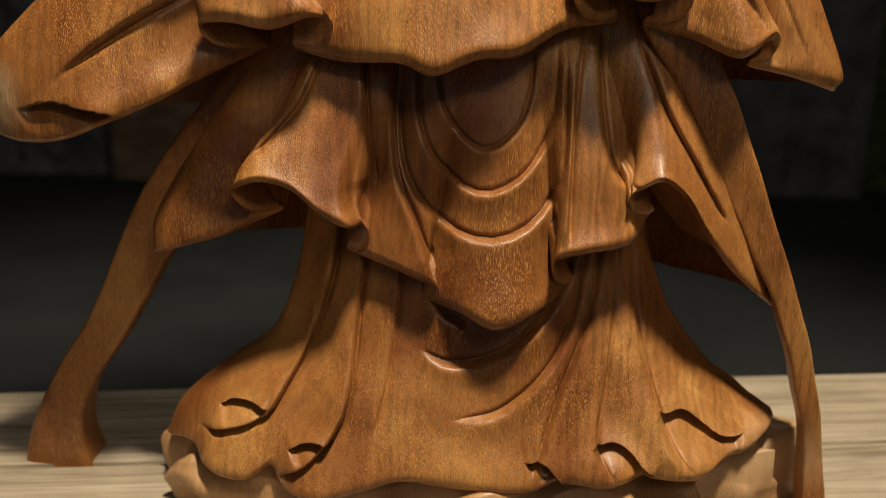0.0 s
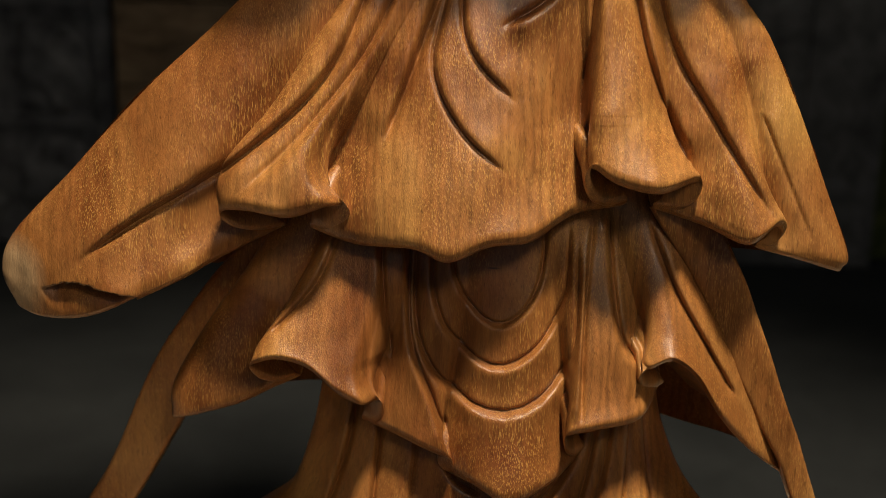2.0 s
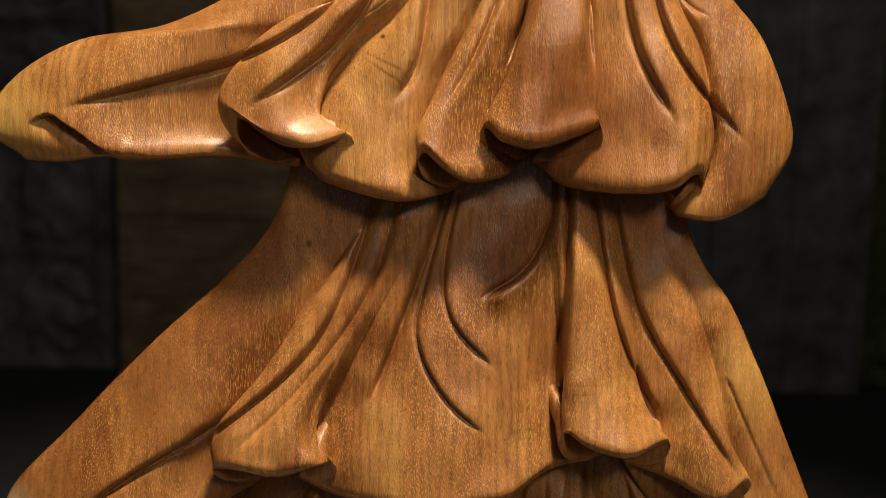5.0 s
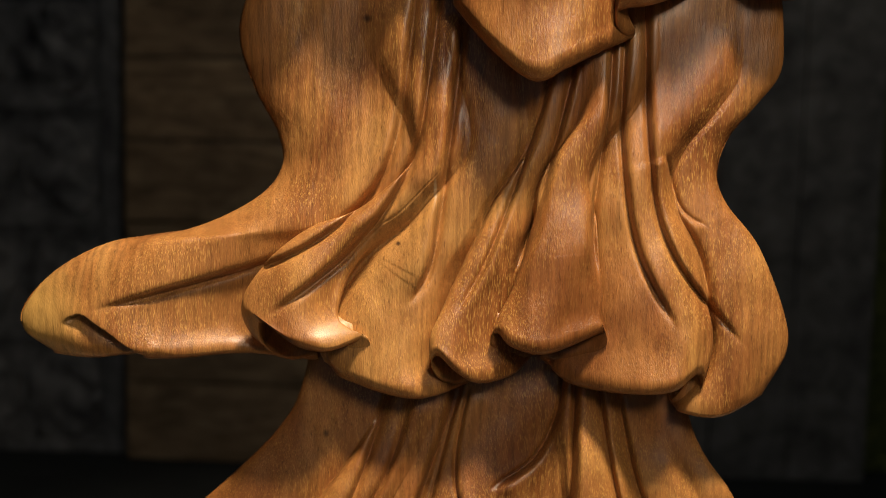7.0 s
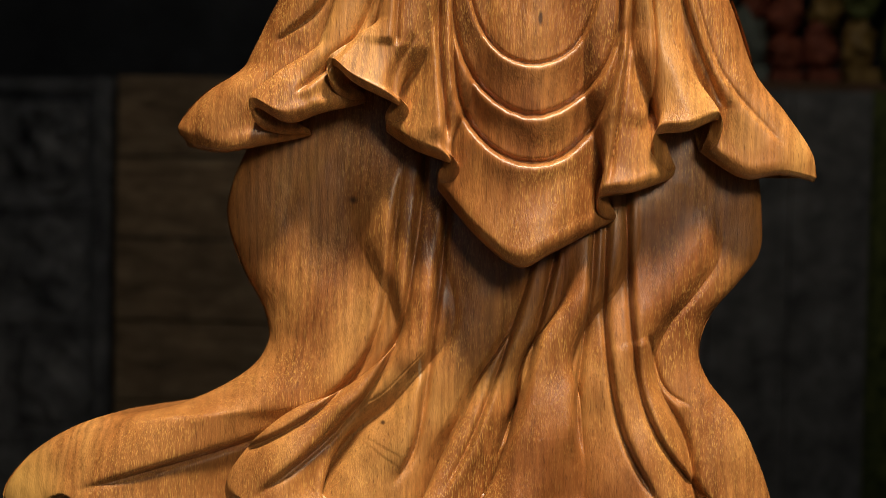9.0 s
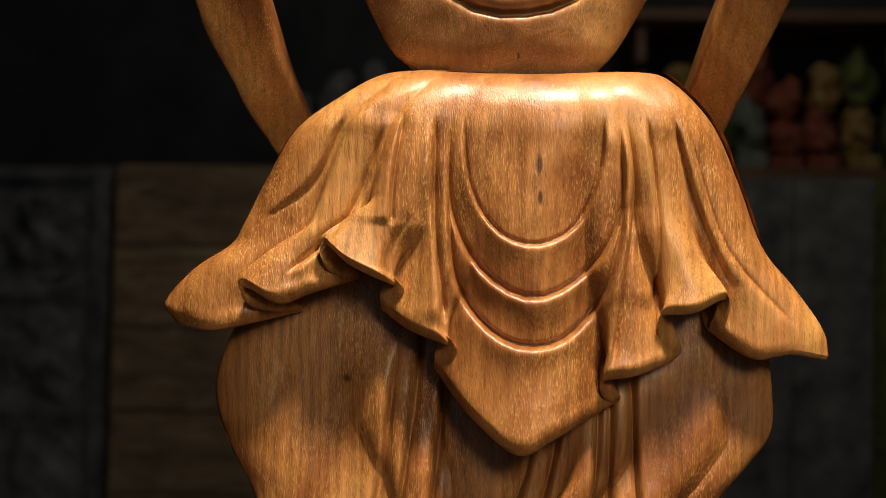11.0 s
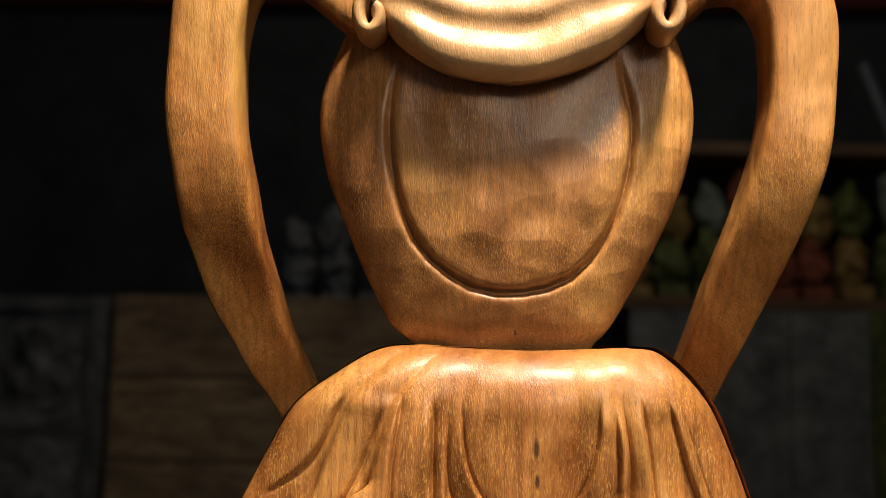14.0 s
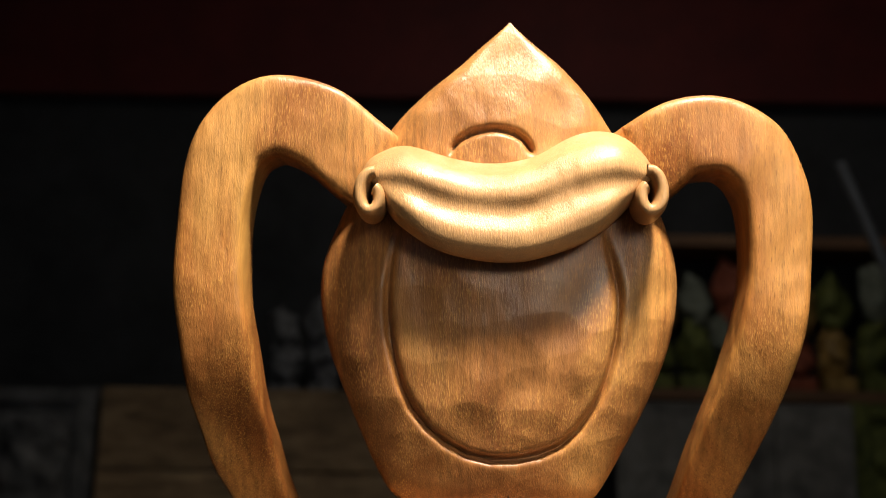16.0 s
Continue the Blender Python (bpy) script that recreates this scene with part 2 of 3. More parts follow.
def carve(X, Z, strokes):
    """Depth (towards the back) of carved folds: each stroke is (points, valley, width, side): a crisp valley with a rounded ridge
    on its side (+1: to the right of the stroke's run; 2: an overlapping edge instead)."""
    out = np.zeros_like(X)
    for pts, valley, width, side in strokes:
        c = curve_through(pts, 26)
        near = (X > c[:, 0].min() - 4 * width) & (X < c[:, 0].max() + 4 * width) & (Z > c[:, 1].min() - 4 * width) & (Z < c[:, 1].max() + 4 * width)
        x, z = X[near], Z[near]
        best, dist, along = np.full(x.shape, 9.0), np.zeros(x.shape), np.zeros(x.shape)
        for k in range(len(c) - 1):
            a, e = c[k], c[k + 1] - c[k]
            w = np.clip(((x - a[0]) * e[0] + (z - a[1]) * e[1]) / (e @ e), 0, 1)
            px, pz = x - a[0] - w * e[0], z - a[1] - w * e[1]
            d = np.hypot(px, pz)
            sign = np.where(e[0] * pz - e[1] * px > 0, -1.0, 1.0)
            m = d < best
            best[m], dist[m], along[m] = d[m], (d * sign)[m], (k + w[m]) / (len(c) - 1)
        fade = step(0.0, 0.16, along) * step(0.0, 0.10, 1 - along)
        s = dist * (np.sign(side) or 1)
        r, w = np.maximum(s, 0), np.maximum(-s, 0)
        if abs(side) == 2:
            # an edge that stands proud of the cloth tucked in beneath it
            out[near] += np.where(s > 0, valley * np.exp(-((r / width) ** 1.5)), -0.25 * valley * np.exp(-((w / width) ** 1.5))) * fade
            continue
        cut = 0.72 * valley * np.exp(-((np.abs(s) / (0.17 * width)) ** 1.4))
        lip = 0.72 * valley * (1 - np.exp(-r / (0.17 * width))) * np.exp(-((r / (1.5 * width)) ** 1.5)) * abs(side)
        low = 0.26 * valley * (1 - np.exp(-w / (0.3 * width))) * np.exp(-((w / (1.6 * width)) ** 1.5)) * abs(side)
        out[near] += (cut - lip + low) * fade
    return out


class Body:
    """Gathers grids into one mesh."""

    def __init__(self):
        self.v, self.f, self.n, self.pale = [], [], 0, []

    def grid(self, P, wrap=False, flip=False, pale=0):
        a, b = P.shape[:2]
        idx = np.arange(a * b).reshape(a, b) + self.n
        if wrap:
            idx = np.vstack([idx, idx[:1]])
        q = np.stack([idx[:-1, :-1], idx[:-1, 1:], idx[1:, 1:], idx[1:, :-1]], -1).reshape(-1, 4)
        self.f.append(q[:, ::-1] if flip else q)
        self.pale.append(np.full(len(q), pale, np.int32))
        self.v.append(P.reshape(-1, 3))
        self.n += a * b

    def mesh(self, name):
        v, f = np.vstack(self.v), np.vstack(self.f)
        me = bpy.data.meshes.new(name)
        me.vertices.add(len(v))
        me.vertices.foreach_set("co", v.astype(np.float32).ravel())
        me.loops.add(f.size)
        me.loops.foreach_set("vertex_index", f.astype(np.int32).ravel())
        me.polygons.add(len(f))
        me.polygons.foreach_set("loop_start", np.arange(0, f.size, 4, dtype=np.int32))
        me.polygons.foreach_set("material_index", np.concatenate(self.pale))
        me.polygons.foreach_set("use_smooth", np.ones(len(f), bool))
        me.update(calc_edges=True)
        return me


def waver(x, z, k=0.0):
    return 0.0012 * np.sin(31 * x + 17 * z + k) * np.cos(23 * z - 11 * x + 2 * k) + 0.0007 * np.sin(83 * x - 61 * z + k)


def pleated(items, deep=0.034):
    """A hem line as points x, z, forward. An item of three numbers is a point; ("R", x, z, back, drop) is a pleat whose front layer ends in
    a tip at the right, from which the cloth runs back and down behind it; ("L", ...) the same with its tip at the left."""
    out, kinds = [], [it[0] if len(it) == 5 else "" for it in items]
    for k, it in enumerate(items):
        if len(it) == 3:
            # the layer that runs in behind a pleat lies deeper near it
            sunk = 0.0
            for j, share in ((k - 1, 0.30), (k - 2, 0.1)):
                sunk = max(sunk, share if j >= 0 and kinds[j] == "R" and "R" not in kinds[j + 1 : k] else 0.0)
            for j, share in ((k + 1, 0.40), (k + 2, 0.15)):
                sunk = max(sunk, share if j < len(items) and kinds[j] == "L" and not any(kinds[k + 1 : j]) else 0.0)
            out.append((it[0], it[1], it[2] - sunk * deep))
            continue
        side, x, z, back, drop = it
        d = 1 if side == "R" else -1
        drop *= 1.2
        run = [(x - d * 0.007, z + 0.002, 0.007), (x - d * 0.001, z - 0.10 * drop, 0.003), (x - d * 0.02 * back, z - 0.45 * drop, -0.10 * deep), (x - d * 0.20 * back, z - 0.90 * drop, -0.35 * deep), (x - d * 0.60 * back, z - 1.12 * drop, -0.65 * deep),
               (x - d * back, z - 1.02 * drop, -0.92 * deep), (x - d * 0.90 * back, z - 1.20 * drop, -1.05 * deep)]
        if side == "R":
            run = [(px, pz, 0.55 * py - 0.008) for px, pz, py in run]
        out += run if side == "R" else run[::-1]
    return out


def cloth(body, left, right, hem, strokes, top=None, n=660, m=310, mid=1.04, front=(0.015, 0.055), swell=1.0, back=0.13, curl=7.0, blur=0.035, under=0.09, flat=4.0, recede=0.035, fold=1.0):
    """One tier of carved cloth: side outlines from top to hem, a hem line that loops back on itself where it is pleated (x, z, forward),
    the carved strokes, the underside and a plain back."""
    v = np.linspace(0, 1, m)
    v = 0.60 * v + 0.40 * (1 - (1 - v) ** 1.7)
    L, R = curve_through(left, 400), curve_through(right, 400)
    at = np.linspace(0, 1, 400)
    L, R = (np.stack([np.interp(v, at, E[:, k]) for k in (0, 1)], 1) for E in (L, R))
    H = curve_through(hem, n)
    S = smoothed(H, blur * n)
    W = H - S
    S2, W2 = S[:, :2], W
    u = np.linspace(0, 1, n)[:, None]
    T = curve_through(top, n) if top else L[0] + (R[0] - L[0]) * u
    S2 = S2 + (1 - u) ** 9 * (L[-1] - S2[0]) + u**9 * (R[-1] - S2[-1])
    uu, vv = u[:, :, None], v[None, :, None]
    P = (1 - uu) * L[None] + uu * R[None] + (1 - vv) * T[:, None] + vv * S2[:, None]
    P -= (1 - uu) * (1 - vv) * L[0] + (1 - uu) * vv * L[-1] + uu * (1 - vv) * R[0] + uu * vv * R[-1]
    P += W2[:, None, :2] * (vv**curl)
    X, Z = P[..., 0], P[..., 1]
    c = 2 * u - 1
    V = v[None, :]
    D = front[0] + (front[1] - front[0]) * V
    if swell < 1:
        q = np.clip((T[:, 1:2] + 0.001 - Z) / swell, 0, 1)
        D = D * np.sqrt(1 - (1 - q) ** 2)
    Y = mid - D * (1 - np.abs(c) ** flat) ** (1 / 2.2)
    Y = Y + recede * (1 - V) ** 1.3
    rim = np.minimum(1, 6 * (1 - np.abs(c)))
    Y = Y - (1.2 * S[:, 2:3] * V**1.5 + fold * W[:, 2:3] * V ** np.where(W[:, 2:3] < 0, 2.4, 5.0) + 0.009 * V**6 - 0.0045 * np.clip((V - 0.972) / 0.028, 0, 1) ** 2) * rim + (carve(X, Z, strokes) + waver(X, Z)) * rim
    F = np.stack([X, Y, Z], -1)
    # rounded lip and underside
    lip = []
    cx = 0.5 * (L[-1, 0] + R[-1, 0])
    for dy, dz, inward in ((0.003, -0.003, 0), (0.007, -0.0042, 0), (0.011, -0.003, 0.004), (0.014, 0.002, 0.01), (0.018, 0.012, 0.02), (under * 0.5, 0.03, 0.10), (under, 0.045, 0.25)):
        row = F[:, -1].copy()
        row[:, 0] += (cx - row[:, 0]) * inward
        row[:, 1] += dy
        row[:, 2] += dz
        lip.append(row[:, None])
    body.grid(np.concatenate([F, *lip], 1))
    ub = np.linspace(0, 1, 48)[:, None]
    B = (1 - ub)[:, :, None] * L[None] + ub[:, :, None] * R[None]
    yb = mid + recede * (1 - V) ** 1.3 + back * (1 - np.abs(2 * ub - 1) ** 2.6) ** 0.5 * (0.5 + 0.5 * V)
    body.grid(np.stack([B[..., 0], yb + 0 * B[..., 0] + waver(B[..., 0], B[..., 1], 2) * 3, B[..., 1]], -1), flip=True)


def limb(body, path, n=90, ring=40, square=7.0, seed=0.0, ribs=0.0, pale=0):
    """A bent bar: path rows are x, z, y, width across, depth."""
    c = curve_through(path, n)
    d = np.gradient(c[:, :2], axis=0)
    d /= np.linalg.norm(d, axis=1)[:, None]
    nx, nz = -d[:, 1], d[:, 0]
    a = np.linspace(0, 2 * np.pi, ring, endpoint=False)
    ca, sa = np.cos(a), np.sin(a)
    ca, sa = np.sign(ca) * np.abs(ca) ** (2 / square), np.sign(sa) * np.abs(sa) ** (2 / square)
    w, dep = c[:, 3] / 2, c[:, 4] / 2
    X = c[:, 0] + ca[:, None] * w * nx
    Z = c[:, 1] + ca[:, None] * w * nz
    Y = c[:, 2] + sa[:, None] * dep - ribs * (np.sin(2.3 * np.pi * ca[:, None] + 0.9 + 1.2 * np.linspace(-1, 1, n) ** 2) + 0.6 * np.sin(5.2 * np.pi * ca[:, None] - 0.5 + np.linspace(-1, 1, n))) * np.clip(-sa[:, None], 0, 1) * step(0.0, 0.12, np.linspace(0, 1, n)) * step(0.0, 0.12, np.linspace(1, 0, n))
    X, Z = X + 0.7 * waver(X, Z, seed + 1), Z + 0.7 * waver(Z, X, seed + 2)
    body.grid(np.stack([X, Y + waver(X, Z, seed), Z], -1), wrap=True, pale=pale)


def bulb(body, outline, mid, deep, strokes, n=360, m=300, power=2.4, back=0.08):
    """A rounded, flattened form: outline rows are z, left, right, depth factor."""
    o = curve_through(outline, m, even=True)
    u = np.linspace(0, 1, n)[:, None]
    X = o[:, 1] + (o[:, 2] - o[:, 1]) * (0.5 - 0.5 * np.cos(np.pi * u) * (0.55 + 0.45 * np.abs(np.cos(np.pi * u))))
    Z = np.broadcast_to(o[:, 0], X.shape)
    c = (X - (o[:, 1] + o[:, 2]) / 2) / np.maximum((o[:, 2] - o[:, 1]) / 2, 1e-5)
    round_ = np.clip(1 - np.abs(c) ** (power + 4 * step(1.95, 2.03, Z)), 0, 1) ** (1 / 2.0)
    Y = mid - deep * o[:, 3] * round_ + (carve(X, Z, strokes) + 1.2 * waver(X, Z, 4)) * np.minimum(1, round_ * 2)
    body.grid(np.stack([X, Y, Z], -1)[:, ::-1], pale=2)
    body.grid(np.stack([X, mid + back * o[:, 3] * round_, Z], -1)[:, ::-1], flip=True)


def scarf(body, top, bottom, n=180, m=110):
    """A hanging cloth between two edges, with a broad upper roll and two soft folds that fade towards its ends."""
    T, B = curve_through(top, n, even=True)[:, None] + (0, 0.003), curve_through(bottom, n, even=True)[:, None]
    s, q = np.linspace(0, 1, n)[:, None], np.linspace(0, 1, m)[None]
    ends = np.abs(2 * s - 1)
    at = q + 0.05 * np.sin(3.0 * s + 0.4) * np.sin(np.pi * q) ** 2
    fold = np.interp(at, np.linspace(0, 1, 200), smoothed(np.interp(np.linspace(0, 1, 200), (0, 0.05, 0.18, 0.34, 0.46, 0.57, 0.63, 0.80, 0.94, 1.0), (0.993, 0.984, 0.968, 0.960, 0.9575, 0.9615, 0.9615, 0.954, 0.957, 0.968))[:, None], 7)[:, 0])
    plain = 0.990 - 0.028 * np.sin(np.pi * np.clip(at * 0.92 + 0.02, 0, 1)) ** 0.7
    w = step(0.55, 1.0, ends)
    Y = fold * (1 - w) + plain * w + 0.012 * ends**4
    P = T * (1 - q[..., None]) + B * q[..., None]
    X, Z = P[..., 0], P[..., 1]
    F = np.stack([X, Y + 1.3 * waver(X, Z, 6.0), Z], -1)
    lip = []
    for dy, dz in ((0.004, -0.0015), (0.009, 0.001), (0.05, 0.006)):
        row = F[:, -1:].copy()
        row[..., 1] += dy
        row[..., 2] += dz
        lip.append(row)
    first = F[:, :1].copy()
    first[..., 1] += 0.04
    body.grid(np.concatenate([first, F, *lip], 1), pale=1)


# ---- the statue ----
def carved_statue():
    b = Body()
    # lowest skirt, spreading over the base
    cloth(
        b,
        [(-0.128, 0.744), (-0.140, 0.646), (-0.153, 0.576), (-0.176, 0.519), (-0.229, 0.480), (-0.265, 0.447), (-0.280, 0.415)],
        [(0.163, 0.744), (0.176, 0.628), (0.191, 0.575), (0.214, 0.533), (0.267, 0.475), (0.304, 0.455), (0.300, 0.444)],
        [(-0.266, 0.438, 0.0), (-0.244, 0.442, 0.0), (-0.231, 0.437, 0.004), (-0.222, 0.425, 0.012), (-0.205, 0.417, 0.018), (-0.181, 0.416, 0.018), (-0.161, 0.427, 0.008), (-0.153, 0.415, 0.012), (-0.138, 0.405, 0.020), (-0.115, 0.402, 0.022), (-0.074, 0.409, 0.012), (-0.039, 0.417, 0.008), (0.017, 0.412, 0.010),
         (0.064, 0.411, 0.010), (0.085, 0.421, 0.016), (0.107, 0.423, 0.014), (0.140, 0.421, 0.016), (0.172, 0.427, 0.010), (0.200, 0.430, 0.018), (0.220, 0.431, 0.016), (0.240, 0.443, 0.008), (0.263, 0.452, 0.006), (0.284, 0.470, 0.0)],
        [
            ([(-0.10, 0.68), (-0.108, 0.60), (-0.128, 0.53), (-0.149, 0.490), (-0.168, 0.462), (-0.203, 0.447), (-0.240, 0.441)], 0.013, 0.015, 1),
            ([(-0.075, 0.66), (-0.085, 0.56), (-0.092, 0.482), (-0.107, 0.449), (-0.131, 0.425), (-0.160, 0.414)], 0.013, 0.014, 1),
            ([(-0.045, 0.63), (-0.055, 0.52), (-0.070, 0.45)], 0.004, 0.014, 1),
            # rolled ends of the folds
            ([(-0.216, 0.464), (-0.200, 0.473), (-0.182, 0.475), (-0.166, 0.471)], 0.015, 0.010, 2),
            ([(-0.146, 0.440), (-0.132, 0.449), (-0.118, 0.451), (-0.105, 0.447)], 0.014, 0.009, 2),
            ([(0.065, 0.436), (0.081, 0.440), (0.089, 0.434), (0.100, 0.421)], 0.011, 0.009, 2),
            ([(0.124, 0.450), (0.143, 0.455), (0.158, 0.448), (0.171, 0.434), (0.182, 0.426)], 0.014, 0.012, 2),
            ([(0.182, 0.474), (0.207, 0.477), (0.227, 0.464), (0.245, 0.453), (0.268, 0.450)], 0.015, 0.014, 2),
            ([(-0.03, 0.60), (-0.015, 0.565), (0.012, 0.548)], 0.007, 0.012, 1),
            ([(-0.035, 0.53), (0.0, 0.517), (0.05, 0.532), (0.095, 0.585), (0.112, 0.66)], 0.010, 0.014, 1),
            ([(-0.005, 0.468), (0.05, 0.483), (0.10, 0.545), (0.122, 0.66)], 0.008, 0.014, 1),
            ([(0.070, 0.420), (0.095, 0.495), (0.122, 0.57), (0.132, 0.66)], 0.008, 0.014, 1),
            ([(0.154, 0.416), (0.136, 0.436), (0.130, 0.458), (0.138, 0.51), (0.145, 0.60), (0.146, 0.66)], 0.007, 0.013, -1),
            ([(0.222, 0.424), (0.200, 0.446), (0.188, 0.474), (0.176, 0.51), (0.165, 0.56), (0.158, 0.64)], 0.008, 0.013, -1),
            ([(0.275, 0.452), (0.225, 0.500), (0.190, 0.555)], 0.005, 0.016, 1),
        ],
        mid=1.085, flat=2.6, front=(0.048, 0.085), under=0.07,
    )
    # second tier
    cloth(
        b,
        [(-0.136, 0.872), (-0.163, 0.815), (-0.206, 0.746), (-0.243, 0.693), (-0.277, 0.634), (-0.280, 0.601)],
        [(0.161, 0.872), (0.189, 0.820), (0.216, 0.762), (0.243, 0.709), (0.276, 0.628), (0.293, 0.564)],
        pleated(
         [(-0.268, 0.621, -0.01), (-0.228, 0.630, -0.01), (-0.198, 0.636, -0.01), ("L", -0.191, 0.680, 0.036, 0.020), (-0.165, 0.687, 0.010), (-0.138, 0.679, 0.008), (-0.112, 0.657, 0.010), (-0.092, 0.649, 0.012), ("R", -0.075, 0.645, 0.020, 0.020), (-0.051, 0.605, 0.0),
         ("R", -0.014, 0.592, 0.014, 0.014), (0.004, 0.571, 0.008), (0.037, 0.561, 0.016), (0.074, 0.574, 0.010), ("L", 0.083, 0.623, 0.022, 0.024), (0.112, 0.630, 0.012), (0.148, 0.637, 0.010), ("L", 0.143, 0.684, 0.028, 0.020), (0.170, 0.697, 0.010), (0.192, 0.681, 0.006), (0.212, 0.650, 0.006), (0.240, 0.618, 0.004), (0.282, 0.585, 0.0)]
        ),
        [
            ([(-0.020, 0.80), (-0.016, 0.752), (0.0, 0.722), (0.023, 0.709), (0.046, 0.722), (0.060, 0.752), (0.064, 0.80)], 0.007, 0.009, 1),
            ([(-0.036, 0.80), (-0.033, 0.73), (-0.012, 0.690), (0.022, 0.673), (0.058, 0.690), (0.080, 0.732), (0.083, 0.80)], 0.008, 0.011, 1),
            ([(-0.050, 0.79), (-0.048, 0.70), (-0.018, 0.650), (0.028, 0.634), (0.070, 0.652), (0.090, 0.695), (0.090, 0.79)], 0.009, 0.013, 1),
            ([(-0.056, 0.80), (-0.054, 0.70), (-0.034, 0.645), (-0.016, 0.598)], 0.010, 0.013, 1),
            ([(-0.082, 0.80), (-0.076, 0.72), (-0.070, 0.672)], 0.008, 0.014, 1),
            ([(-0.115, 0.80), (-0.135, 0.745), (-0.175, 0.700)], 0.006, 0.014, 1),
            ([(0.104, 0.81), (0.098, 0.73), (0.096, 0.63)], 0.007, 0.012, 1),
            ([(0.117, 0.815), (0.124, 0.74), (0.134, 0.695), (0.158, 0.678)], 0.011, 0.014, 1),
            ([(0.150, 0.805), (0.175, 0.745), (0.205, 0.695), (0.236, 0.645)], 0.008, 0.014, -1),
            ([(0.185, 0.80), (0.215, 0.735), (0.245, 0.67)], 0.007, 0.014, 1),
        ],
        mid=1.070, flat=2.6, front=(0.032, 0.060),
    )
    # third tier, with a long pointed sleeve
    cloth(
        b,
        [(-0.142, 1.148), (-0.157, 1.057), (-0.177, 1.011), (-0.226, 0.959), (-0.292, 0.899), (-0.351, 0.835), (-0.404, 0.780), (-0.417, 0.746), (-0.406, 0.716)],
        [(0.172, 1.148), (0.198, 1.036), (0.214, 0.996), (0.240, 0.960), (0.268, 0.902), (0.297, 0.833), (0.319, 0.780), (0.315, 0.767)],
        pleated(
         [(-0.405, 0.722, 0.004), (-0.375, 0.715, 0.006), (-0.335, 0.718, 0.006), (-0.288, 0.736, 0.006), (-0.250, 0.752, 0.0), (-0.222, 0.767, -0.006), ("L", -0.213, 0.814, 0.046, 0.016), (-0.184, 0.817, 0.012), (-0.153, 0.812, 0.010), (-0.122, 0.822, 0.012), ("R", -0.104, 0.818, 0.036, 0.018), (-0.098, 0.785, 0.0),
         (-0.050, 0.787, 0.010), (-0.021, 0.778, 0.014), (0.014, 0.791, 0.010), (0.048, 0.794, 0.006), (0.084, 0.813, -0.006), ("L", 0.089, 0.856, 0.040, 0.026), (0.115, 0.847, 0.014), (0.148, 0.840, 0.014), ("R", 0.186, 0.844, 0.034, 0.018), (0.194, 0.808, -0.004), (0.226, 0.797, 0.006), ("R", 0.256, 0.809, 0.016, 0.014), (0.270, 0.784, 0.0), (0.312, 0.772, 0.0)]
        ),
        [
            ([(-0.376, 0.734), (-0.345, 0.743), (-0.315, 0.739), (-0.278, 0.733)], 0.016, 0.014, 2),
            ([(-0.350, 0.752), (-0.289, 0.796), (-0.191, 0.858), (-0.115, 0.936), (-0.072, 1.06)], 0.009, 0.020, -1),
            ([(-0.20, 0.82), (-0.135, 0.885), (-0.080, 0.965), (-0.052, 1.06)], 0.007, 0.022, 1),
            ([(-0.080, 0.860), (-0.055, 0.925), (-0.026, 1.009), (-0.010, 1.07)], 0.010, 0.022, -1),
            ([(0.030, 0.843), (-0.012, 0.880), (-0.036, 0.926), (-0.030, 0.975), (-0.006, 1.07)], 0.006, 0.013, 1),
            ([(0.033, 0.902), (-0.004, 0.941), (-0.014, 0.986), (-0.002, 1.06)], 0.006, 0.013, 1),
            ([(0.016, 0.962), (0.057, 0.988), (0.078, 1.03), (0.084, 1.08)], 0.010, 0.015, 1),
            ([(0.088, 0.872), (0.087, 0.905), (0.092, 0.966), (0.094, 1.08)], 0.014, 0.017, 1),
            ([(0.182, 0.850), (0.138, 0.944), (0.112, 1.07)], 0.010, 0.016, 1),
            ([(0.250, 0.808), (0.200, 0.885), (0.155, 0.962), (0.128, 1.07)], 0.007, 0.016, 1),
            ([(0.285, 0.790), (0.262, 0.840), (0.235, 0.900)], 0.004, 0.012, 1),
        ],
        front=(0.010, 0.030),
    )
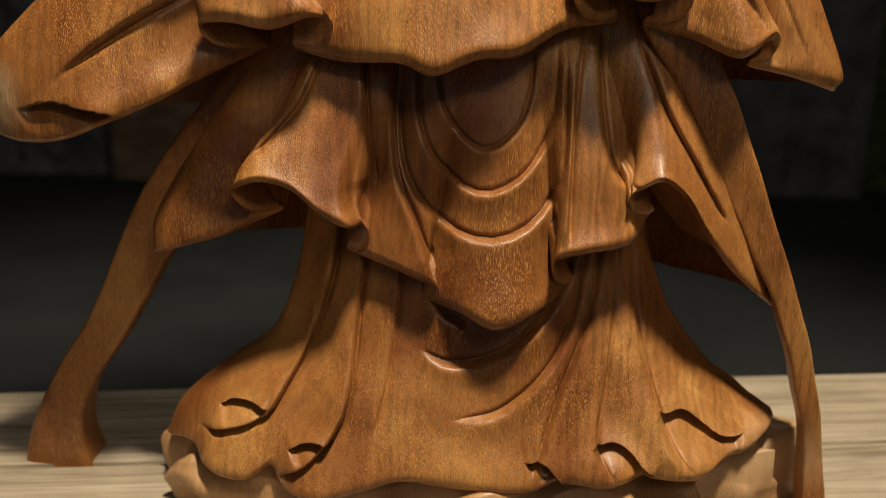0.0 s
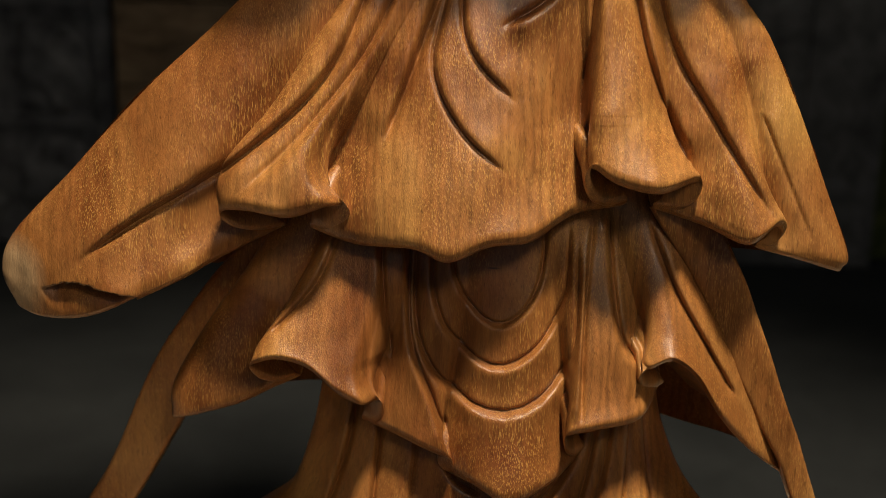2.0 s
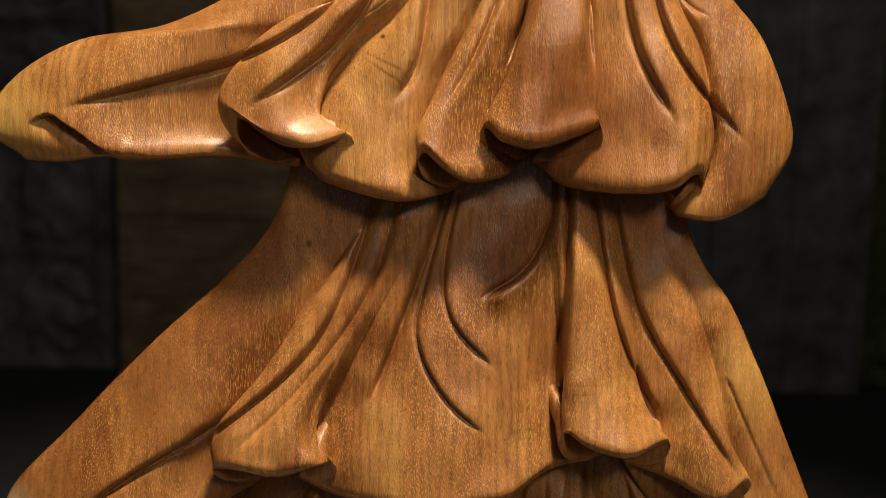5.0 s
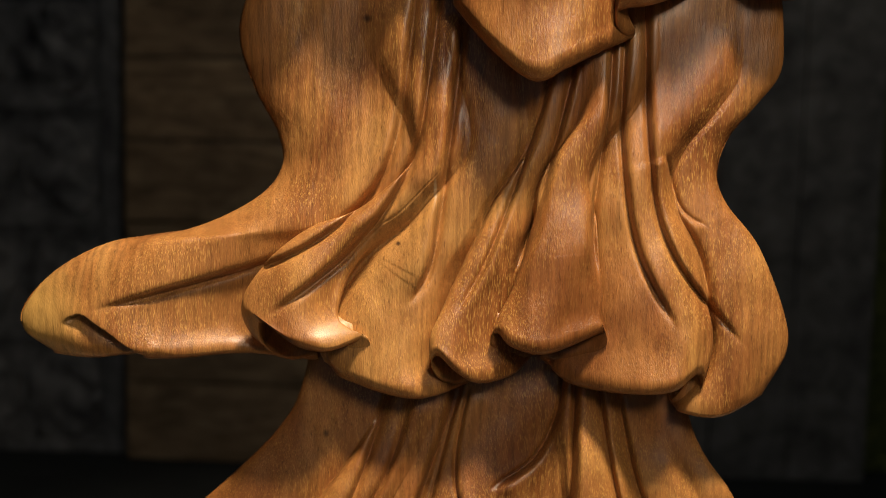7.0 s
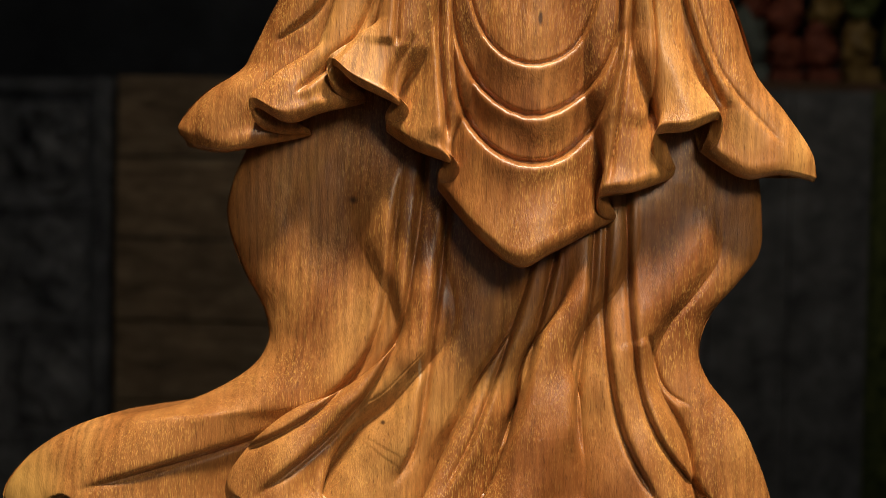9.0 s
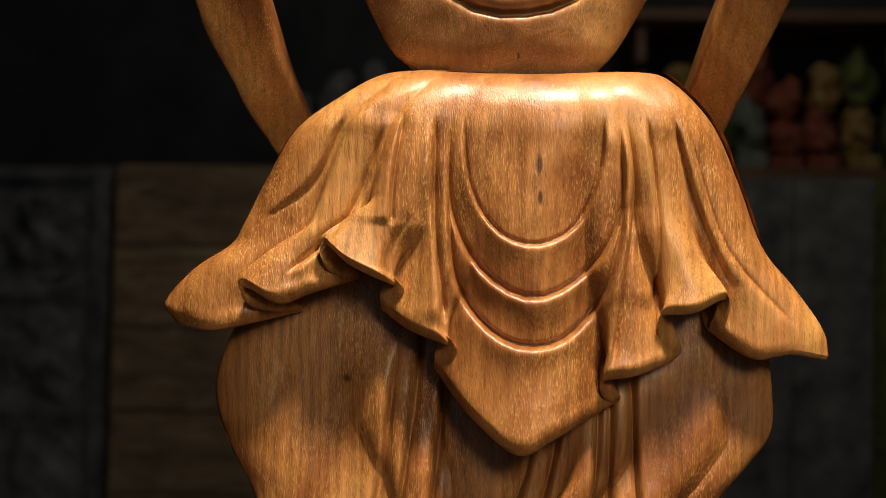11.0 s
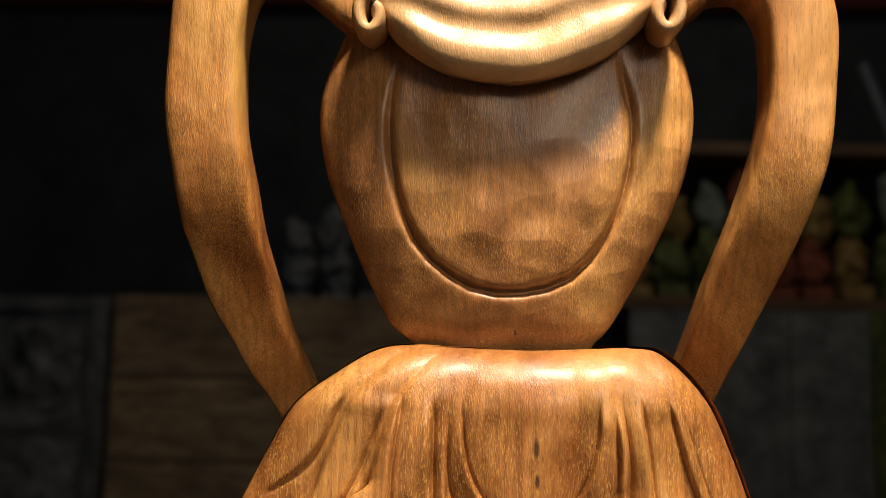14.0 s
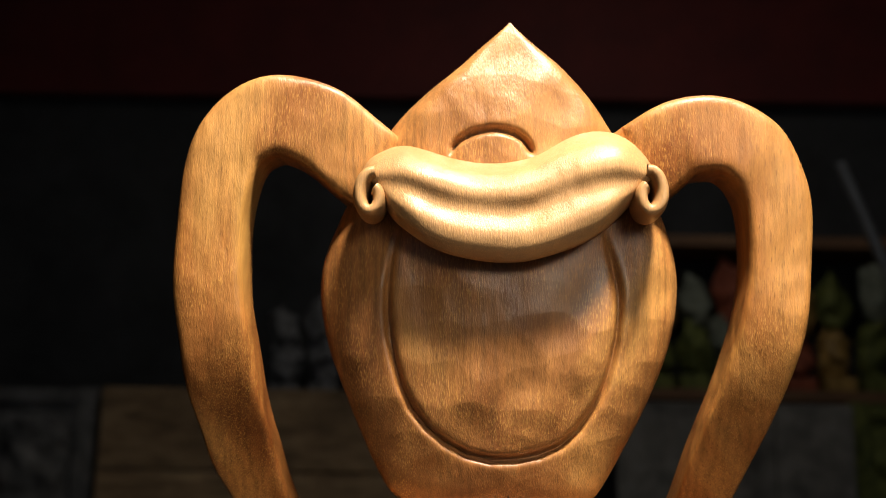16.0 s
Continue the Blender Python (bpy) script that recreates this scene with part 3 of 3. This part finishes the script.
    # fourth tier, with the long rounded sleeve
    cloth(
        b,
        [(-0.150, 1.530), (-0.190, 1.450), (-0.217, 1.376), (-0.201, 1.319), (-0.181, 1.282), (-0.177, 1.250), (-0.201, 1.221), (-0.260, 1.193), (-0.330, 1.180), (-0.380, 1.154), (-0.409, 1.122), (-0.411, 1.098), (-0.385, 1.080)],
        [(0.242, 1.521), (0.261, 1.431), (0.267, 1.376), (0.265, 1.341), (0.244, 1.312), (0.221, 1.285), (0.212, 1.255), (0.221, 1.227), (0.251, 1.189), (0.275, 1.132), (0.279, 1.097), (0.261, 1.061)],
        pleated(
         [(-0.385, 1.080, 0.006), (-0.345, 1.080, 0.006), (-0.308, 1.084, 0.006), (-0.264, 1.083, 0.006), (-0.205, 1.086, -0.004), ("L", -0.188, 1.118, 0.044, 0.028), (-0.152, 1.101, 0.012), (-0.124, 1.098, 0.012), ("R", -0.090, 1.104, 0.044, 0.020), (-0.112, 1.065, -0.004), (-0.050, 1.053, 0.010), ("L", -0.036, 1.093, 0.036, 0.022),
         (-0.014, 1.082, 0.010), (0.006, 1.071, 0.008), (0.036, 1.075, 0.0), ("L", 0.015, 1.114, 0.040, 0.020), (0.034, 1.106, 0.014), (0.064, 1.101, 0.016), ("R", 0.117, 1.114, 0.056, 0.022), (0.088, 1.068, -0.004), (0.130, 1.064, 0.004), (0.172, 1.068, 0.010), ("R", 0.203, 1.078, 0.022, 0.022), (0.190, 1.043, 0.0), (0.222, 1.042, 0.004), (0.262, 1.061, 0.0)]
        ),
        [
            ([(-0.370, 1.106), (-0.350, 1.116), (-0.322, 1.101), (-0.298, 1.086), (-0.278, 1.080)], 0.016, 0.016, 2),
            ([(-0.350, 1.118), (-0.264, 1.141), (-0.165, 1.173), (-0.100, 1.220), (-0.071, 1.283), (-0.054, 1.42)], 0.009, 0.018, -1),
            ([(-0.180, 1.120), (-0.107, 1.180), (-0.059, 1.253), (-0.042, 1.347), (-0.033, 1.45)], 0.012, 0.018, -1),
            ([(-0.060, 1.128), (-0.038, 1.170), (-0.024, 1.277), (-0.014, 1.39)], 0.012, 0.020, -1),
            ([(-0.018, 1.122), (0.014, 1.183), (0.054, 1.302), (0.075, 1.40)], 0.008, 0.014, 1),
            ([(0.030, 1.150), (0.050, 1.205), (0.078, 1.321), (0.090, 1.40)], 0.011, 0.016, 1),
            ([(0.107, 1.155), (0.103, 1.208), (0.113, 1.303), (0.117, 1.40)], 0.013, 0.017, -1),
            ([(0.178, 1.115), (0.141, 1.185), (0.126, 1.280), (0.127, 1.40)], 0.009, 0.015, 1),
            ([(0.245, 1.095), (0.172, 1.181), (0.150, 1.266), (0.142, 1.42)], 0.009, 0.016, 1),
            ([(0.205, 1.205), (0.180, 1.222), (0.163, 1.270)], 0.005, 0.012, -1),
        ],
        front=(0.022, 0.030),
    )
    # shoulder cape
    cloth(
        b,
        [(-0.042, 1.647), (-0.076, 1.642), (-0.111, 1.622), (-0.147, 1.594), (-0.171, 1.552), (-0.191, 1.511), (-0.201, 1.495), (-0.233, 1.473), (-0.256, 1.445), (-0.249, 1.431)],
        [(0.146, 1.648), (0.175, 1.642), (0.211, 1.604), (0.233, 1.554), (0.253, 1.500), (0.280, 1.465), (0.303, 1.431), (0.307, 1.409)],
        pleated(
         [(-0.248, 1.428, 0.0), (-0.216, 1.423, 0.002), (-0.192, 1.427, 0.0), ("L", -0.183, 1.460, 0.044, 0.014), (-0.150, 1.450, 0.012), (-0.122, 1.460, 0.008), ("L", -0.117, 1.496, 0.028, 0.018), (-0.092, 1.483, 0.014), (-0.062, 1.469, 0.012), ("R", -0.048, 1.464, 0.020, 0.014), (-0.044, 1.430, 0.004), (-0.016, 1.420, 0.010),
         ("R", -0.004, 1.416, 0.018, 0.016), (0.010, 1.358, 0.008), (0.046, 1.332, 0.014), (0.075, 1.344, 0.012), (0.104, 1.359, 0.004), ("L", 0.113, 1.391, 0.018, 0.014), (0.140, 1.396, 0.010), (0.164, 1.404, 0.004), ("L", 0.157, 1.444, 0.024, 0.024), (0.186, 1.448, 0.012), ("R", 0.217, 1.456, 0.012, 0.018), (0.238, 1.409, 0.0), (0.270, 1.412, 0.004), (0.304, 1.406, 0.0)]
        ),
        [
            ([(-0.002, 1.605), (0.004, 1.548), (0.026, 1.510), (0.057, 1.498), (0.090, 1.514), (0.108, 1.555), (0.112, 1.605)], 0.006, 0.009, 1),
            ([(-0.013, 1.60), (-0.011, 1.53), (0.012, 1.480), (0.055, 1.455), (0.100, 1.477), (0.126, 1.525), (0.124, 1.60)], 0.008, 0.012, 1),
            ([(-0.014, 1.545), (-0.006, 1.470), (0.018, 1.432), (0.050, 1.416), (0.085, 1.424), (0.115, 1.462), (0.132, 1.535)], 0.009, 0.013, 1),
            ([(-0.024, 1.605), (-0.024, 1.52), (-0.014, 1.43)], 0.009, 0.014, 1),
            ([(-0.050, 1.605), (-0.058, 1.545), (-0.059, 1.510)], 0.006, 0.013, 1),
            ([(-0.100, 1.605), (-0.125, 1.55), (-0.168, 1.515)], 0.007, 0.016, 1),
            ([(-0.065, 1.595), (-0.095, 1.52), (-0.145, 1.470)], 0.007, 0.016, -1),
            ([(0.130, 1.605), (0.138, 1.535), (0.128, 1.450), (0.120, 1.395)], 0.008, 0.012, 1),
            ([(0.146, 1.605), (0.158, 1.520), (0.156, 1.445)], 0.008, 0.012, 1),
            ([(0.168, 1.605), (0.190, 1.530), (0.222, 1.462)], 0.006, 0.012, -1),
            ([(0.182, 1.592), (0.215, 1.500), (0.275, 1.432)], 0.006, 0.013, 1),
        ],
        top=[(-0.040, 1.646), (0.0, 1.644), (0.05, 1.642), (0.10, 1.644), (0.140, 1.646)],
        front=(0.052, 0.040), swell=0.055, flat=5.0, recede=0.0, fold=0.6,
    )
    # vase-shaped head with pointed hood
    bulb(
        b,
        [(1.627, -0.032, 0.099, 0.10), (1.647, -0.047, 0.111, 0.22), (1.670, -0.070, 0.130, 0.48), (1.740, -0.104, 0.168, 0.86), (1.801, -0.127, 0.192, 1.0), (1.859, -0.133, 0.199, 1.0), (1.913, -0.116, 0.187, 0.98),
         (1.958, -0.093, 0.163, 0.95), (1.999, -0.070, 0.138, 0.88), (2.031, -0.040, 0.117, 0.80), (2.053, -0.014, 0.097, 0.72), (2.077, 0.012, 0.069, 0.62), (2.099, 0.039, 0.042, 0.50)],
        1.045, 0.050,
        [
            ([(-0.058, 1.905), (-0.068, 1.845), (-0.063, 1.785), (-0.042, 1.731), (-0.002, 1.698), (0.038, 1.690), (0.086, 1.702), (0.117, 1.736), (0.134, 1.780), (0.140, 1.840), (0.124, 1.905)], 0.015, 0.017, 0),
            ([(-0.016, 1.962), (-0.004, 1.980), (0.024, 1.989), (0.050, 1.982), (0.064, 1.964)], 0.018, 0.015, 0),
        ],
    )
    # scarf under the chin, its ends rolled up
    scarf(
        b,
        [(-0.096, 1.934), (-0.092, 1.946), (-0.084, 1.956), (-0.064, 1.966), (-0.045, 1.966), (-0.008, 1.955), (0.029, 1.952), (0.062, 1.958), (0.094, 1.976), (0.118, 1.983), (0.139, 1.980), (0.158, 1.966), (0.172, 1.946), (0.174, 1.934)],
        [(-0.078, 1.929), (-0.070, 1.912), (-0.060, 1.897), (-0.035, 1.878), (-0.008, 1.867), (0.026, 1.862), (0.054, 1.863), (0.088, 1.873), (0.116, 1.887), (0.135, 1.904), (0.150, 1.921), (0.162, 1.937)],
    )
    for x, z, d in ((-0.082, 1.918, 1), (0.161, 1.922, -1)):
        turn = np.radians(np.linspace(80, 420, 16))
        size = np.linspace(0.0165, 0.006, 16)
        limb(b, [(x + d * 0.85 * r * math.cos(a), z + 1.35 * r * math.sin(a), 0.986, 0.013, 0.05) for a, r in zip(turn, size)], n=120, ring=30, square=3.0, pale=1)
    # loops at both sides of the head
    limb(b, [(-0.057, 1.943, 1.050, 0.07, 0.05), (-0.086, 1.954, 1.035, 0.078, 0.055), (-0.138, 1.992, 1.025, 0.078, 0.058), (-0.180, 1.999, 1.023, 0.076, 0.06), (-0.217, 1.972, 1.025, 0.070, 0.06), (-0.231, 1.912, 1.028, 0.064, 0.06),
             (-0.231, 1.836, 1.032, 0.066, 0.06), (-0.220, 1.763, 1.048, 0.065, 0.06), (-0.205, 1.696, 1.084, 0.060, 0.058), (-0.182, 1.634, 1.122, 0.050, 0.05), (-0.155, 1.576, 1.159, 0.04, 0.04)], n=150)
    limb(b, [(0.123, 1.954, 1.050, 0.07, 0.05), (0.159, 1.960, 1.035, 0.080, 0.055), (0.200, 1.985, 1.025, 0.074, 0.058), (0.249, 1.982, 1.023, 0.070, 0.06), (0.279, 1.943, 1.025, 0.062, 0.06), (0.286, 1.881, 1.028, 0.057, 0.06),
             (0.278, 1.818, 1.032, 0.060, 0.06), (0.259, 1.749, 1.052, 0.057, 0.06), (0.235, 1.680, 1.089, 0.052, 0.058), (0.217, 1.623, 1.126, 0.045, 0.05), (0.204, 1.570, 1.161, 0.04, 0.04)], n=150, seed=3.0)
    # ribbons that run down to the base
    limb(b, [(-0.106, 0.816, 1.140, 0.05, 0.05), (-0.199, 0.732, 1.140, 0.06, 0.05), (-0.264, 0.651, 1.145, 0.065, 0.05), (-0.308, 0.584, 1.150, 0.052, 0.045), (-0.355, 0.497, 1.150, 0.042, 0.042), (-0.390, 0.440, 1.140, 0.040, 0.045), (-0.407, 0.386, 1.135, 0.055, 0.05), (-0.403, 0.335, 1.130, 0.08, 0.06)], seed=5.0)
    limb(b, [(0.172, 0.827, 1.07, 0.05, 0.05), (0.220, 0.740, 1.065, 0.040, 0.04), (0.261, 0.652, 1.06, 0.032, 0.034), (0.297, 0.570, 1.055, 0.022, 0.028), (0.318, 0.504, 1.05, 0.020, 0.026), (0.333, 0.441, 1.05, 0.018, 0.028), (0.342, 0.341, 1.05, 0.026, 0.04)], seed=7.0)
    # rough root base
    a = np.linspace(0, 2 * np.pi, 220, endpoint=False)[:, None]
    prof = np.array([(0.02, 0.432), (0.35, 0.428), (0.70, 0.418), (0.88, 0.410), (0.97, 0.402), (1.0, 0.390), (1.01, 0.375), (0.99, 0.361), (0.0, 0.361)])
    s = np.linspace(0, 1, 60)
    r, z = (np.interp(s, np.linspace(0, 1, len(prof)), prof[:, k]) for k in (0, 1))
    knob = 1 + 0.05 * np.sin(5 * a + 1) + 0.035 * np.sin(11 * a) + 0.02 * np.sin(23 * a + 2)
    X, Y = 0.022 + 0.302 * r * knob * np.cos(a), 1.080 + 0.098 * r * knob * np.sin(a)
    Z = z + (0.008 * np.abs(np.sin(24 * X + 17 * Y)) + 0.007 * np.abs(np.sin(41 * X - 33 * Y + 1)) - 0.008) * (z > 0.37) + 0.03 * step(0.20, 0.31, X) * (z > 0.40) * step(0.30, 0.9, r)
    rough = np.array([noise.noise_vector(Vector((22 * p, 22 * q, 30 * h))) for p, q, h in zip(X.ravel(), Y.ravel(), Z.ravel())]).reshape(*X.shape, 3)
    rough *= (0.012 * step(0.361, 0.372, Z))[..., None]
    b.grid(np.stack([X, Y, Z], -1) + rough, wrap=True, flip=True, pale=1)
    me = b.mesh("statue")
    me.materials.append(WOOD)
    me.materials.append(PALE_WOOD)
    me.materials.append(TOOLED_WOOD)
    return tagged(new("statue", me), "tall brown carved hardwood statue with draped robe tiers", "statue")


carved_statue()


# ---- the bench under it ----
bench = tagged(new("bench"), "low weathered plank bench under the carved statue", "bench")
bench.matrix_world = pose(0, 1.08, 0, 0, 0, 7.5)
for k, (y0, w) in enumerate(((-0.175, 0.09), (-0.085, 0.185), (0.105, 0.19))):
    part("plank", block(2.6, w - 0.006, 0.05, (0.0, y0 + w / 2 - 0.03, 0.334 + 0.002 * (k % 2)), 0.005, 7, 0.0022, k * 3.1), BENCH, bench)
for x in (-1.15, 1.15):
    for y in (-0.15, 0.17):
        part("leg", block(0.07, 0.07, 0.31, (x, y, 0.155), 0.006), BENCH, bench)
    part("rail", block(0.05, 0.25, 0.06, (x, 0.01, 0.27), 0.004), BENCH, bench)

# ---- the room ----
def slab(name, sx, sy, sz, at, material, label):
    return tagged(link(name, block(sx, sy, sz, at, 0.0), material), label, name.split("_")[0], kind="structure")


slab("floor", 12, 10, 0.1, (0, 1.0, -0.05), FLOOR, "grey concrete workshop floor with shade in its colour")
slab("wall_north", 12, 0.2, 4.2, (0, 4.75, 2.1), WALL, "plaster wall with the room's dimness in its colour")
# side walls and ceiling are unseen, added so world light enters only from the front
slab("wall_west", 0.2, 10, 4.2, (-5.0, 1.0, 2.1), WALL, "plaster wall with the room's dimness in its colour")
slab("wall_east", 0.2, 10, 4.2, (5.0, 1.0, 2.1), WALL, "plaster wall with the room's dimness in its colour")
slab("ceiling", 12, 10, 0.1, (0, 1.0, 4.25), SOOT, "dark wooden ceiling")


# ---- things along the back wall ----
def plank_panel(name, x0, x1, z1, y, material, label, boards, lean=0.0, upright=False, battens=()):
    """A leaning panel of separate boards on battens."""
    ob = tagged(new(name), label, "panel")
    ob.matrix_world = pose((x0 + x1) / 2, y, 0, -lean, 0, 0)
    w = x1 - x0
    for k in range(boards):
        if upright:
            part("board", block(w / boards - 0.006, 0.03, z1, ((k + 0.5) * w / boards - w / 2, 0.004 * (k % 3), z1 / 2), 0.004, 3, 0.002, k), material, ob)
        else:
            part("board", block(w, 0.03, z1 / boards - 0.008, (0, 0.004 * (k % 3), (k + 0.5) * z1 / boards), 0.004, 3, 0.002, k), material, ob)
    for x in battens:
        part("batten", block(0.07, 0.03, z1 - 0.04, (x, 0.034, z1 / 2), 0.004), material, ob)
    return ob


plank_panel("wooden_panel", -1.352, -0.14, 1.849, 4.0, PANEL, "old brown plank panel leaning on the wall", 6, 1.0, battens=(-0.4, 0.4))


def relief_panel(x0, x1, z1, y, material, label, rows, cols, seed, depth=0.03):
    """A carved panel: frame, back and a field of raised scrolls."""
    rnd = random.Random(seed)
    ob = tagged(new("carved_panel"), label, "carving")
    ob.matrix_world = pose((x0 + x1) / 2, y, 0)
    w = x1 - x0
    part("backing", block(w - 0.05, 0.03, z1 - 0.05, (0, 0.02, z1 / 2), 0.003), material, ob)
    for sx in (-1, 1):
        part("stile", block(0.07, 0.06, z1, (sx * (w / 2 - 0.035), 0, z1 / 2), 0.006), material, ob)
    for k in range(rows + 1):
        part("rail", block(w - 0.15, 0.055, 0.05, (0, 0, 0.026 + k * (z1 - 0.055) / rows), 0.006), material, ob)
    for i in range(cols):
        for k in range(rows):
            bm = bmesh.new()
            cx, cz = ((i + 0.5) / cols - 0.5) * (w - 0.16), (k + 0.5) * (z1 - 0.05) / rows
            m = Matrix.Translation((cx, 0, cz)) @ Matrix.Rotation(rnd.uniform(-0.5, 0.5), 4, "Y") @ Matrix.Diagonal(((w - 0.2) / cols / 2, depth, (z1 - 0.1) / rows / 2.3, 1))
            bmesh.ops.create_icosphere(bm, subdivisions=4, radius=1.0, matrix=m)
            for v in bm.verts:
                v.co += noise.noise_vector(v.co * 13 + Vector((seed, i, k))) * 0.035
            for v in bm.verts:
                v.co += noise.noise_vector(v.co * 30) * 0.008
            for f in bm.faces:
                f.smooth = True
            part("carved_field", bm, material, ob)
    return ob


relief_panel(-2.22, -1.385, 1.84, 4.08, SOOT, "blackened carved wooden panel standing against the wall", 4, 2, 3)
plank_panel("slate_panel", 0.575, 1.46, 1.825, 4.0, SLATE, "dark grey upright board panel against the wall", 3, 0.8, True)


def shelf(x0, x1, z, y, label):
    ob = tagged(new("shelf"), label, "shelf")
    ob.matrix_world = pose((x0 + x1) / 2, y, z)
    w = x1 - x0
    part("board", block(w, 0.42, 0.045, (0, 0.04, -0.0225), 0.005, 4, 0.002, 2), BEAM, ob)
    for x in (-w / 2 + 0.08, w / 2 - 0.08):
        part("bracket", block(0.04, 0.38, 0.16, (x, 0.06, -0.125), 0.004), BEAM, ob)
    return ob


def carving(x, z, y, h, w, mats, seed, label):
    """A small carved piece as a stack of rounded lumps."""
    rnd = random.Random(seed)
    ob = tagged(new("painted_carving"), label, "carving", "carvings on the shelves")
    ob.matrix_world = pose(x, y, z)
    part("foot", block(w * 0.8, 0.10, h * 0.12, (0, 0, h * 0.06), 0.006), mats[0], ob)
    for k, m in enumerate(mats):
        bm = bmesh.new()
        zz = h * (0.12 + 0.80 * (k + 0.5) / len(mats))
        q = Matrix.Translation((rnd.uniform(-0.1, 0.1) * w, 0, zz)) @ Matrix.Rotation(rnd.uniform(-0.3, 0.3), 4, "Y") @ Matrix.Diagonal((w * 0.42, 0.06, h * 0.52 / len(mats), 1))
        bmesh.ops.create_icosphere(bm, subdivisions=4, radius=1.0, matrix=q)
        for v in bm.verts:
            v.co += noise.noise_vector(v.co * 14 + Vector((seed, k, 3))) * 0.035
        for v in bm.verts:
            v.co += noise.noise_vector(v.co * 28 + Vector((seed, k, 0))) * 0.010
            v.co.z = max(v.co.z, 0.002)
        for f in bm.faces:
            f.smooth = True
        part("figure", bm, m, ob)
    return ob


shelf(-0.83, 0.45, 1.83, 4.40, "dark brown wall shelf carrying grey stone reliefs")
shelf(0.56, 2.15, 1.885, 4.40, "dark brown wall shelf carrying painted carvings")
shelf(0.56, 2.15, 2.50, 4.40, "dark brown upper wall shelf")
for k, x in enumerate((-0.64, -0.50, -0.36, -0.22, -0.06, 0.12, 0.29)):
    carving(1.11 * x, 1.83, 4.32, 0.37 + 0.055 * (k % 3), 0.145, (STONE, STONE), 40 + k, "small grey stone relief standing on the shelf")
for k, (x, mats) in enumerate(((0.58, (OCHRE, GREEN)), (0.71, (GREEN, OCHRE)), (0.84, (GREEN, PALE)), (0.97, (PALE, RED)), (1.09, (RED, RED)), (1.22, (RED, OCHRE)), (1.36, (OCHRE, GREEN)), (1.50, (GREEN, PALE)), (1.66, (GREEN, OCHRE)))):
    carving(1.11 * x, 1.885, 4.31, 0.37 + 0.055 * (k % 4), 0.145, mats, 60 + k, "faded painted carving in mixed colours on the shelf")
relief_panel(1.485, 2.28, 1.84, 4.15, GREEN, "faded green and gold carved panel against the wall", 5, 3, 9)

pole = tagged(new("metal_pole"), "dull grey steel pole leaning against the wall", "pole")
bm = bmesh.new()
bmesh.ops.create_cone(bm, cap_ends=True, segments=18, radius1=0.021, radius2=0.021, depth=2.9)
part("tube", bm, STEEL, pole)
bm = bmesh.new()
bmesh.ops.create_cone(bm, cap_ends=True, segments=18, radius1=0.026, radius2=0.024, depth=0.05, matrix=Matrix.Translation((0, 0, -1.425)))
part("rubber_foot", bm, SOOT, pole)
pole.matrix_world = pose(1.90, 3.83, 1.35, 0, -21, 0)

slab("trim", 11.0, 0.08, 0.9, (0, 4.60, 3.62), MAROON, "dark red painted fascia high on the wall")
